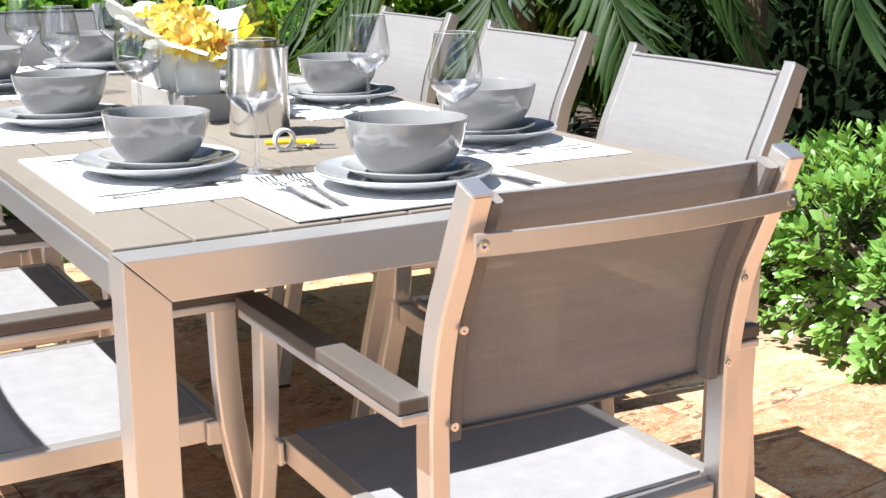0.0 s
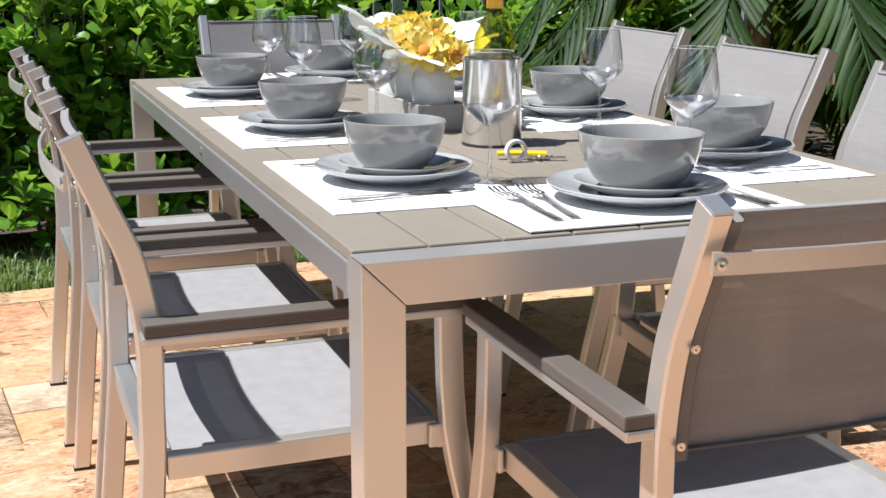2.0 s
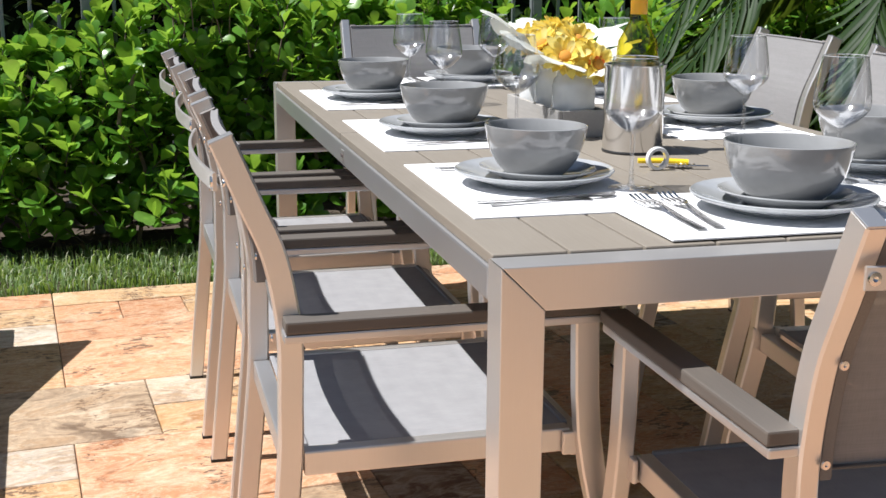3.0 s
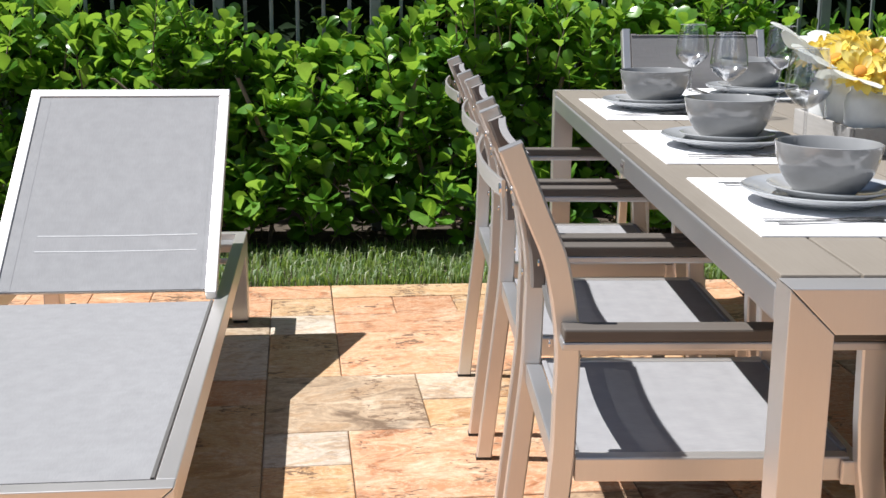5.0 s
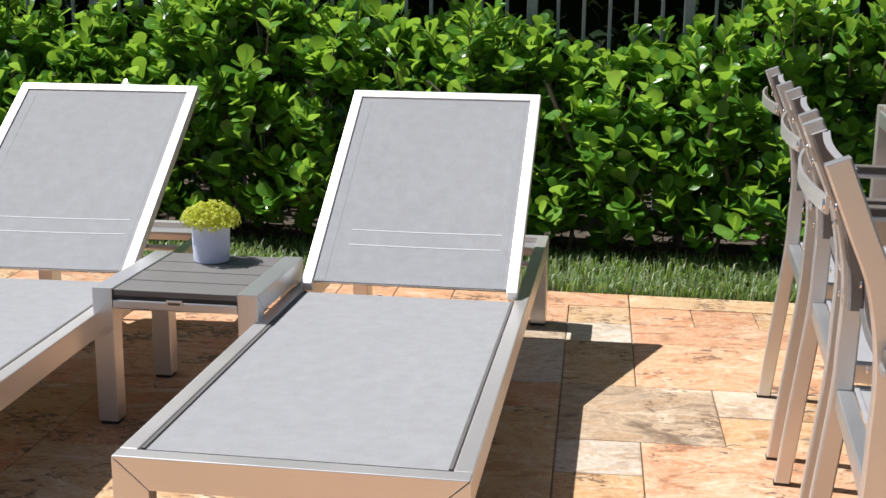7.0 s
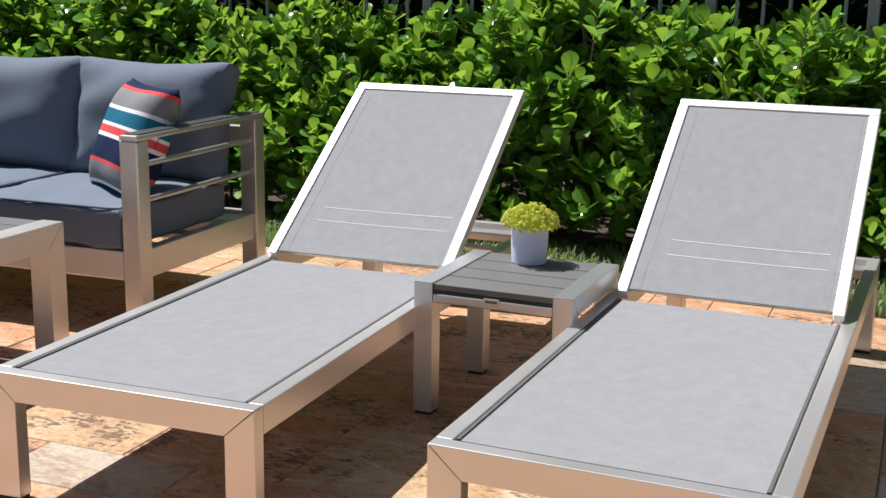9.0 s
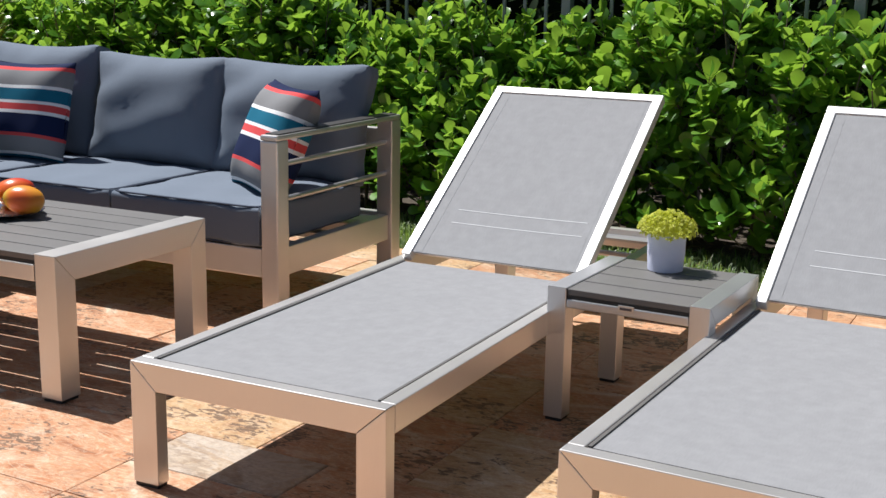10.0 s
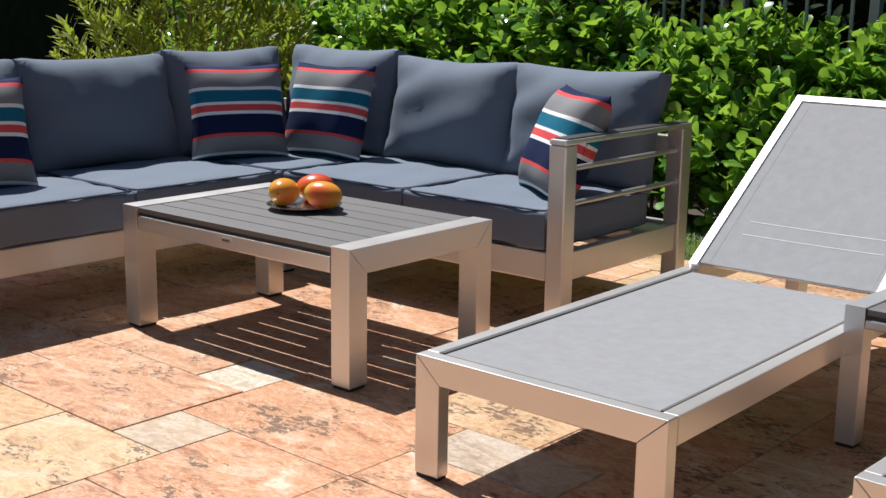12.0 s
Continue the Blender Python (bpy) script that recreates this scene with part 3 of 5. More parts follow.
    for s in (-1, 1):
        part("edge_pocket", sheet(lambda u, v: on_rest(s * (bw - 0.036) - 0.009 + 0.018 * u, 0.018 + (length - 0.052) * v, 0.0005), 2, 16, 0.0012), LOUNGE_SLING, rest, "", True)
    # support strut under the backrest
    y, z = 1.142 + 0.52 * math.cos(a), top + 0.52 * math.sin(a) - 0.015
    for s in (-1, 1):
        part("strut", bar((s * 0.11, y, z), (s * 0.11, 1.72, top - 0.045), 0.018, 0.012, 0.002), ALU, lo)
    part("strut_bar", rod((-w + 0.036, 1.72, top - 0.045), (w - 0.036, 1.72, top - 0.045), 0.009), ALU, lo)
    return lo


lounger = sun_lounger()
lounger.matrix_basis = pose(-0.774, 1.967, 0, 0, 0, 3.8)
copy_thing(lounger, pose(-1.7485, 1.8945, 0, 0, 0, 6.5))


# ---------------------------------------------------------------- low tables
def low_table(name, label, group, w, d, h, leg, slats, rim, apron, metal=ALU):
    """Two end rims along y, slats along x between them, a rail under each side."""
    t = thing(name, label, "table", group)
    for sx in (-1, 1):
        x0, x1 = sorted((sx * w / 2, sx * (w / 2 - leg)))
        for sy in (-1, 1):
            y0, y1 = sorted((sy * d / 2, sy * (d / 2 - leg)))
            oy, iy = sy * d / 2, sy * (d / 2 - leg)
            lg = part("leg", prism([(oy, 0.009), (iy, 0.009), (iy, h - apron), (oy, h - 0.0006)], "x", x0, x1, 0.002), metal, t)
            part("foot_cap", box(x0 + 0.004, x1 - 0.004, y0 + 0.004, y1 - 0.004, 0, 0.01, 0.001), RUBBER_AND_GAP, lg)
        x0, x1 = sorted((sx * w / 2, sx * (w / 2 - rim)))
        part("end_rim", prism([(-d / 2 + 0.001, h), (-d / 2 + leg + 0.001, h - apron), (d / 2 - leg - 0.001, h - apron), (d / 2 - 0.001, h)], "x", x0, x1, 0.002), metal, t)
    for sy in (-1, 1):
        y0, y1 = sorted((sy * d / 2, sy * (d / 2 - 0.03)))
        part("side_rail", box(-w / 2 + rim + 0.001, w / 2 - rim - 0.001, y0 + 0.001, y1 - 0.001, h - apron, h - 0.028, 0.003), metal, t)
        # dark strip added in the open gap below the slats, as its shade
        part("slat_gap_shade", box(-w / 2 + rim + 0.002, w / 2 - rim - 0.002, y0 + 0.005, y1 - 0.003, h - 0.0275, h - 0.019, 0.001), RUBBER_AND_GAP, t, "dark strip standing for the shade in the gap under the slats")
    p = (d - 0.004) / slats
    for k in range(slats):
        y = -d / 2 + 0.002 + k * p
        part("slat", box(-w / 2 + rim + 0.0015, w / 2 - rim - 0.0015, y + 0.003, y + p - 0.003, h - 0.0185, h - 0.003, 0.002), GREY_SLAT, t)
    plate = part("badge", box(-0.020, 0.020, -d / 2 - 0.001, -d / 2 + 0.0025, h - apron * 0.62 - 0.008, h - apron * 0.62 + 0.008, 0.001), BADGE, t, "small brushed maker's plate")
    part("badge_mark", box(-0.015, 0.015, -d / 2 - 0.002, -d / 2 - 0.0005, h - apron * 0.62 - 0.003, h - apron * 0.62 + 0.003, 0), MARK, plate)
    return t


side = low_table("side_table", "small square aluminium side table with grey slats", "", 0.410, 0.405, 0.346, 0.05, 4, 0.05, 0.05, ALU_WHITE)
side.matrix_basis = pose(-1.345, 2.948, 0, 0, 0, 3.8)
coffee = low_table("coffee_table", "low aluminium coffee table with dark grey slats", "", 0.975, 0.60, 0.386, 0.068, 7, 0.072, 0.072)
coffee.matrix_basis = pose(-3.096, 2.338, 0, 0, 0, 6.6)


# ---------------------------------------------------------------- corner sofa
def cushion(w, d, h, puff, seed, mat_index=None, nu=14, nv=14):
    """A soft upholstered block centred on the origin, w x d x h, with rounded, swollen sides."""
    rnd = random.Random(seed)
    ph = [rnd.uniform(0, 6) for _ in range(6)]
    b = bmesh.new()
    r = bmesh.ops.create_cube(b, size=2)
    bmesh.ops.subdivide_edges(b, edges=list(b.edges), cuts=13, use_grid_fill=True)
    for v in b.verts:
        x, y, z = v.co
        e = 16.0 if puff > 0.02 else 40.0
        n = (abs(x) ** e + abs(y) ** e + abs(z) ** e) ** (1 / e)
        q = Vector((x, y, z)) / max(n, 1e-6) * max(abs(x), abs(y), abs(z))
        v.co = q
        swell = (1 - q.x * q.x) * (1 - q.y * q.y)
        crease = (0.0055 if puff > 0.02 else 0.003) * (math.sin(9 * q.x + ph[0] + 3 * q.y) + math.sin(7 * q.y + ph[1] - 4 * q.x) + 0.7 * math.sin(15 * q.x * q.y + ph[2]))
        soft = puff > 0.02
        ear = 1 + (0.085 if soft else 0.007) * (q.x * q.y) ** 2 - (0.022 * (1 - q.x * q.x) * q.y ** 4 + 0.012 * (1 - q.y * q.y) * q.x ** 4 if soft else 0)
        if soft:
            swell += 0.10 * math.sin(5 * q.x + ph[3]) * math.sin(4 * q.y + ph[4])
        thin = 1 - (0.62 if puff > 0.02 else 0.08) * max(abs(q.x), abs(q.y)) ** 6
        v.co = Vector((q.x * w / 2 * ear, q.y * d / 2 * ear, q.z * (h / 2 * thin + puff * swell) + crease * (1 - abs(q.z) * 0.3)))
    return b


def piping(w, d, z):
    pts = []
    for k in range(97):
        a = 2 * math.pi * k / 96
        c, s = math.cos(a), math.sin(a)
        n = (abs(c) ** 18 + abs(s) ** 18) ** (1 / 18)
        pts.append((c / n * w / 2, s / n * d / 2, z))
    return sweep(pts, 0.006, 0.006, (0, 0, 1), 0.002)


SOFA = pose(-2.566, 2.918, 0, 0, 0, 6.4)          # front right corner of the sofa; x runs along the seat to the left as -x
LONG, DEEP, LEFT = 1.25, 0.765, 2.1
frame_right = thing("sofa_frame", "champagne aluminium corner sofa frame with a slatted arm", "sofa", "corner sofa", at=SOFA)
for x0, x1, y0, y1 in ((-LONG - 0.02, -0.063, 0.0, 0.04), (-LONG - DEEP + 0.0, -0.063, DEEP - 0.04, DEEP)):
    part("rail", box(x0, x1, y0, y1, 0.168, 0.258, 0.004), ALU, frame_right)
part("rail", box(-LONG - 0.06, -LONG - 0.021, -LEFT, 0.0, 0.168, 0.258, 0.004), ALU, frame_right)
part("rail", box(-LONG - DEEP, -LONG - DEEP + 0.04, -LEFT, DEEP - 0.041, 0.168, 0.258, 0.004), ALU, frame_right)
for y in (0.18, 0.38, 0.58):
    part("slat", box(-LONG - DEEP + 0.041, -0.063, y - 0.03, y + 0.03, 0.225, 0.245, 0.002), ALU, frame_right)
for x in (-0.18, -0.38, -0.58):
    part("slat", box(-LONG + x - 0.03, -LONG + x + 0.03, -LEFT, 0.15, 0.225, 0.245, 0.002), ALU, frame_right)
# wide panels added out of sight to stop light leaking under the sofa
part("slat", box(-LONG - DEEP + 0.041, -0.063, 0.62, DEEP - 0.042, 0.225, 0.245, 0.002), ALU, frame_right)
part("slat", box(-LONG - DEEP + 0.042, -LONG - 0.62, -LEFT, 0.15, 0.225, 0.245, 0.002), ALU, frame_right)
for y in (0.0, DEEP - 0.062):
    post = part("arm_post", box(-0.062, 0, y, y + 0.062, 0.008, 0.592, 0.005), ALU, frame_right)
    part("foot_cap", box(-0.058, -0.004, y + 0.004, y + 0.058, 0, 0.009, 0.001), RUBBER_AND_GAP, post)
part("arm_top", box(-0.062, 0, 0, DEEP, 0.5925, 0.610, 0.006), ALU, frame_right)
part("arm_inlay", box(-0.056, -0.006, 0.02, DEEP - 0.02, 0.6095, 0.614, 0.002), DARK_SLAT, frame_right, "dark grey inlay along the armrest")
part("arm_rail", box(-0.05, -0.012, 0.063, DEEP - 0.063, 0.168, 0.258, 0.003), ALU, frame_right)
for z in (0.405, 0.515):
    part("arm_bar", rod((-0.031, 0.06, z), (-0.031, DEEP - 0.06, z), 0.009), ALU_WHITE, frame_right)
for x, y in ((-LONG - 0.06, 0.0), (-LONG - DEEP, DEEP - 0.06), (-LONG - DEEP, -LEFT), (-LONG - 0.06, -LEFT)):
    leg = part("leg", box(x, x + 0.06, y, y + 0.06, 0.008, 0.167, 0.004), ALU, frame_right)
    part("foot_cap", box(x + 0.004, x + 0.056, y + 0.004, y + 0.056, 0, 0.009, 0.001), RUBBER_AND_GAP, leg)
# low back frame behind the cushions
part("back_rail", box(-LONG - DEEP, -0.063, DEEP - 0.035, DEEP, 0.50, 0.56, 0.004), ALU, frame_right)
part("back_rail", box(-LONG - DEEP, -LONG - DEEP + 0.035, -LEFT, DEEP - 0.036, 0.50, 0.56, 0.004), ALU, frame_right)
for x in (-LONG * 0.5, -LONG, -LONG - DEEP + 0.02):
    part("back_post", box(x - 0.02, x + 0.02, DEEP - 0.034, DEEP - 0.002, 0.259, 0.499, 0.003), ALU, frame_right)
for y in (-LEFT + 0.02, -LEFT * 0.5, 0.0):
    part("back_post", box(-LONG - DEEP + 0.002, -LONG - DEEP + 0.034, y - 0.02, y + 0.02, 0.259, 0.499, 0.003), ALU, frame_right)


def seat_cushion(x, y, w, d, seed, label):
    c = thing("seat_cushion", label, "cushion", "sofa seat cushions", at=SOFA @ pose(x, y, 0.3235))
    part("cover", cushion(w, d, 0.130, 0.005, seed), CUSHION, c, smooth=True)
    part("piping", piping(w * 0.988, d * 0.988, 0.0625), CUSHION_PIPE, c)
    part("piping", piping(w * 0.988, d * 0.988, -0.056), CUSHION_PIPE, c)


def back_cushion(x, y, turn, w, h, seed, label, drop=0):
    c = thing("back_cushion", label, "cushion", "sofa back cushions", at=SOFA @ pose(x, y, 0.375 + h / 2 - drop, 0, 0, turn) @ pose(0, 0, 0, 76))
    part("cover", cushion(w, h, 0.135, 0.05, seed), CUSHION, c, smooth=True)


half = (LONG - 0.065) / 2
GREYBLUE = "slate-blue woven seat cushion with piped edges"
for k in range(2):
    seat_cushion(-0.065 - half * (k + 0.5), 0.30, half - 0.002, 0.61, 3 + k, GREYBLUE)
    back_cushion(-0.065 - half * (k + 0.5), 0.62, 0, half + 0.006, 0.402, 13 + k, "plump slate-blue back cushion")
seat_cushion(-LONG - 0.30, 0.30, 0.596, 0.61, 7, "square slate-blue corner seat cushion")
back_cushion(-LONG - 0.33, 0.635, 0, 0.60, 0.418, 17, "slate-blue back cushion in the sofa's corner", -0.004)
back_cushion(-LONG - 0.64, 0.27, 90, 0.60, 0.412, 18, "slate-blue back cushion beside the corner")
for k in range(3):
    seat_cushion(-LONG - 0.30, -0.008 - 0.64 * (k + 0.5), 0.61, 0.637, 21 + k, GREYBLUE)
    back_cushion(-LONG - 0.63, -0.03 - 0.64 * (k + 0.5), 90, 0.642, 0.400, 31 + k, "plump slate-blue back cushion")

# ---------------------------------------------------------------- striped throw pillows
NAVY = cloth("navy_stripe", (0.009, 0.016, 0.055), 500)
TEAL = cloth("teal_stripe", (0.010, 0.125, 0.20), 500)
GREY = cloth("grey_stripe", (0.20, 0.20, 0.205), 500)
CORAL = cloth("coral_stripe", (0.62, 0.075, 0.075), 500)
WHITE = cloth("white_stripe", (0.74, 0.74, 0.74), 500)
STRIPES = [(0.065, 3, NAVY), (0.105, 0, CORAL), (0.27, 0, GREY), (0.305, 0, WHITE), (0.43, 0, TEAL), (0.46, 0, WHITE),
           (0.53, 0, CORAL), (0.565, 0, WHITE), (0.765, 0, NAVY), (0.80, 0, CORAL), (0.95, 0, GREY), (0.975, 0, WHITE), (1.01, 0, TEAL)]


def throw_pillow(m, label, seed):
    """A square pillow, corners drawn out; stripes run across it, from the top down."""
    size = 0.385
    b = bmesh.new()
    n = 40
    rnd = random.Random(seed)
    ph = rnd.uniform(0, 6)
    lines = sorted({round(s[0], 4) for s in STRIPES[:-1]} | {k / 26 for k in range(27)})
    mats = [s[2] for s in STRIPES]
    for sgn in (1, -1):
        rows = []
        for t in lines:
            row = []
            for k in range(n + 1):
                u, v = 2 * k / n - 1, 1 - 2 * t
                fat = 0.08 * ((1 - u ** 4) * (1 - v ** 4)) ** 0.6 + 0.0025 * math.sin(6 * u + ph) * math.sin(5 * v + ph)
                row.append(b.verts.new((u * size / 2 * (1 - 0.07 * (1 - v * v)), sgn * -fat, v * size / 2 * (1 - 0.07 * (1 - u * u)))))
            rows.append(row)
        for i in range(len(lines) - 1):
            mid = (lines[i] + lines[i + 1]) / 2
            mi = next(q for q, s in enumerate(STRIPES) if mid < s[0])
            for k in range(n):
                q = (rows[i][k], rows[i + 1][k], rows[i + 1][k + 1], rows[i][k + 1])
                f = b.faces.new(q if sgn > 0 else q[::-1])
                f.material_index = mi
    bmesh.ops.remove_doubles(b, verts=b.verts, dist=0.0008)
    ob = new("throw_pillow", finish("throw_pillow", b, mats, True))
    tagged(ob, label, "pillow", "striped throw pillows")
    ob.matrix_basis = m
    return ob


throw_pillow(SOFA @ pose(-0.218, 0.300, 0.555, -24, 1, -34), "striped navy, teal, coral and grey pillow leaning by the arm", 1)
throw_pillow(SOFA @ pose(-LONG - 0.17, 0.40, 0.565, -17, 0, 8), "striped navy, teal, coral and grey pillow in the corner", 2)
throw_pillow(SOFA @ pose(-LONG - 0.38, 0.11, 0.565, -17, 0, 62), "striped navy, teal, coral and grey pillow against the corner cushion", 3)
throw_pillow(SOFA @ pose(-LONG - 0.38, -1.0, 0.56, -20, 0, 75), "striped pillow lying against the long side's back cushions", 4)


# ---------------------------------------------------------------- place settings
TOP = TZ + 0.003


def placemat(x, y, w, d, turn=0):
    b = box(-w / 2, w / 2, -d / 2, d / 2, 0, 0.002, 0)
    ob = new("placemat", finish("placemat", b, MAT))
    tagged(ob, "plain white woven placemat lying on the table", "placemat", "placemats")
    ob.matrix_basis = pose(x, y, TOP, 0, 0, turn)


for n, (x, y, w, d) in enumerate(((0.509, 1.917, 0.286, 0.444), (0.509, 2.512, 0.286, 0.444), (0.505, 3.146, 0.286, 0.444),
                     (1.095, 1.922, 0.286, 0.444), (1.095, 2.53, 0.286, 0.444), (1.095, 3.14, 0.286, 0.444))):
    placemat(x, y, w, d, 0.4 * (n % 3 - 1))
b = box(-0.21, 0.21, -0.14, 0.14, 0, 0.002, 0)
for x, y, turn in ((0.770, 1.648, 0), (0.83, 3.495, 0)):
    ob = new("placemat", finish("placemat", b.copy(), MAT))
    tagged(ob, "plain white woven placemat at the table's head", "placemat", "placemats")
    ob.matrix_basis = pose(x, y, TOP + 0.0024, 0, 0, turn)
b.free()

ZM = TOP + 0.0046


def revolve_thing(name, profile, mat, label, category, group, n=56):
    ob = new(name, finish(name, lathe(profile, n), mat, True))
    tagged(ob, label, category, group)
    return ob


dinner = revolve_thing("dinner_plate", [(0, 0.003), (0.05, 0.003), (0.066, 0), (0.07, 0.0), (0.072, 0.004), (0.104, 0.0135), (0.1165, 0.019), (0.1182, 0.0225),
                       (0.1165, 0.0238), (0.112, 0.0212), (0.09, 0.0145), (0.074, 0.0085), (0.06, 0.0068), (0, 0.0066)], PLATE,
                       "blue-grey glazed stoneware dinner plate on a placemat", "plate", "dinner plates")
small = revolve_thing("side_plate", [(0, 0.0022), (0.04, 0.002), (0.05, 0), (0.053, 0), (0.055, 0.003), (0.078, 0.0125), (0.0865, 0.0175), (0.0862, 0.0195),
                      (0.083, 0.0185), (0.068, 0.0112), (0.054, 0.0066), (0, 0.0052)], SIDE_PLATE,
                      "pale grey side plate stacked on a dinner plate", "plate", "side plates")
bowl = revolve_thing("bowl", [(0, 0.003), (0.034, 0.003), (0.036, 0), (0.039, 0), (0.041, 0.004), (0.052, 0.016), (0.0615, 0.034), (0.067, 0.055), (0.0695, 0.0705),
                     (0.0695, 0.0722), (0.0678, 0.0728), (0.0662, 0.0705), (0.0635, 0.053), (0.058, 0.034), (0.048, 0.0165), (0.034, 0.0075), (0, 0.0065)], BOWL,
                     "grey glazed stoneware bowl stacked on two plates", "bowl", "grey bowls")
PLACES = [(0.523, 1.926, 0), (0.786, 1.650, 90), (0.526, 2.505, 0), (0.513, 3.15, 0), (1.112, 1.945, 180), (1.13, 2.55, 180), (1.115, 3.14, 180), (0.855, 3.50, -90)]
BOWL_SIZE = Matrix.Diagonal((1.085, 1.085, 1.05, 1))
for n, (x, y, turn) in enumerate(PLACES):
    m = pose(x, y, ZM + (0 if turn % 180 else -0.0022), 0, 0, 40 * n) @ Matrix.Diagonal((1.03, 1.03, 1.0, 1))
    m2 = m @ pose(0.004, -0.002, 0.0072, 1.2, 0.6, 70)
    m3 = m2 @ pose(-0.003, 0.004, 0.0064, -0.6, 0.2, 33) @ BOWL_SIZE
    if n == 0:
        dinner.matrix_basis, small.matrix_basis, bowl.matrix_basis = m, m2, m3
    else:
        copy_thing(dinner, m), copy_thing(small, m2), copy_thing(bowl, m3)


# ---------------------------------------------------------------- wine glasses
# opaque pale colour that paints the glint along the clear rim
RIM_GLINT = plain("rim_glint", (0.75, 0.76, 0.77), 0.08, 0.4)


def wine_glass():
    g = thing("wine_glass", "empty clear stemmed wine glass", "glass", "wine glasses")
    part("bowl", lathe([(0.0034, 0.090), (0.010, 0.0935), (0.022, 0.1025), (0.0345, 0.1155), (0.0400, 0.1245), (0.0416, 0.1330), (0.0412, 0.1430), (0.0392, 0.165), (0.0357, 0.190), (0.0323, 0.2135)], 48), GLASS, g, smooth=True)
    # added inner shell; its stronger gloss imitates the bright refraction low in the bowl
    part("bowl_refraction", lathe([(0, 0.0950), (0.0095, 0.0962), (0.0212, 0.1045), (0.0335, 0.1172), (0.0388, 0.1255)], 40), GLASS_REFRACTION, g, smooth=True)
    part("rim", lathe([(0.0319, 0.2132), (0.0325, 0.2136), (0.0324, 0.2144), (0.0318, 0.2144), (0.0316, 0.2138), (0.0319, 0.2132)], 40), RIM_GLINT, g, smooth=True)
    part("stem", lathe([(0.0085, 0.0025), (0.0045, 0.008), (0.0033, 0.02), (0.0030, 0.055), (0.0034, 0.090)], 16), GLASS, g, smooth=True)
    part("foot", lathe([(0, 0.0), (0.032, 0.0), (0.0335, 0.0008), (0.032, 0.0016), (0.012, 0.003), (0.008, 0.004)], 40), GLASS, g, smooth=True)
    return g


glass = wine_glass()
GLASSES = [(0.645, 1.840), (0.985, 1.838), (1.085, 2.33), (0.655, 2.43), (0.650, 2.98), (0.660, 3.39), (1.13, 3.10), (0.875, 3.32)]
for n, (x, y) in enumerate(GLASSES):
    m = pose(x, y, TOP + (0.0024 if n else 0.0046), 0, 0, 50 * n) @ Matrix.Diagonal((1.02, 1.02, 0.90 if n == 0 else 1.0, 1))
    if n == 0:
        glass.matrix_basis = m
    else:
        copy_thing(glass, m)


# ---------------------------------------------------------------- cutlery
def strip(points, mat, name):
    """A bent ribbon of metal: rows of (y, z, half width); 1.6 mm thick."""
    b = bmesh.new()
    rows = []
    for y, z, w in points:
        rows.append([b.verts.new((-w, y, z)), b.verts.new((0, y, z + (0.0 if w < 0.006 else -0.0025))), b.verts.new((w, y, z))])
    for r0, r1 in zip(rows, rows[1:]):
        for k in range(2):
            b.faces.new((r0[k], r0[k + 1], r1[k + 1], r1[k]))
    bmesh.ops.solidify(b, geom=list(b.faces), thickness=0.0016)
    return b


def knife():
    k = new("table_knife", finish("table_knife", strip([(0, 0.0035, 0.0055), (0.07, 0.0035, 0.0055), (0.088, 0.0035, 0.0035), (0.1, 0.003, 0.006), (0.15, 0.003, 0.0075), (0.178, 0.003, 0.006), (0.19, 0.003, 0.001)], CUTLERY, ""), CUTLERY))
    return tagged(k, "polished steel table knife on a placemat", "knife", "cutlery")


def spoon():
    k = new("spoon", finish("spoon", strip([(0, 0.003, 0.0055), (0.05, 0.004, 0.0045), (0.10, 0.007, 0.0028), (0.122, 0.0055, 0.006), (0.137, 0.0042, 0.0135), (0.152, 0.0045, 0.0165), (0.166, 0.0055, 0.0135), (0.176, 0.0075, 0.004)], CUTLERY, ""), CUTLERY, True))
    return tagged(k, "polished steel spoon on a placemat", "spoon", "cutlery")


def fork():
    b = strip([(0, 0.003, 0.0055), (0.05, 0.004, 0.0045), (0.098, 0.008, 0.0028), (0.112, 0.0075, 0.007), (0.126, 0.006, 0.0105)], CUTLERY, "")
    k = new("fork", finish("fork", b, CUTLERY))
    for i in range(4):
        x = -0.0086 + 0.00573 * i
        part("tine", sweep([(x, 0.124, 0.0055), (x, 0.148, 0.0046), (x, 0.166, 0.0075)], 0.0026, 0.0016, (1, 0, 0), 0.0003), CUTLERY, k)
    return tagged(k, "polished steel fork on a placemat", "fork", "cutlery")


KNIFE, SPOON, FORK = knife(), spoon(), fork()
for n, (x, y, turn) in enumerate(PLACES):
    # a setting's own axes: +y away from the sitter, who sits at -y
    s = pose(x, y, ZM + (0 if turn % 180 else -0.0022) - 0.0012, 0, 0, turn - 90)
    spots = ((KNIFE, 0.137, -0.118, 3), (SPOON, 0.160, -0.105, 7), (FORK, -0.142, -0.10, -4), (FORK, -0.168, -0.105, -2))
    for i, (ob, u, v, a) in enumerate(spots):
        m = s @ pose(u, v + 0.012 * ((n * 7 + i * 3) % 3 - 1), 0, 0, 0, a + (n * 5 + i * 3) % 5 - 2) @ Matrix.Diagonal((1.15, 1.12, 1.15, 1))
        if n == 0 and i < 3:
            ob.matrix_basis = m
        else:
            copy_thing(ob, m)

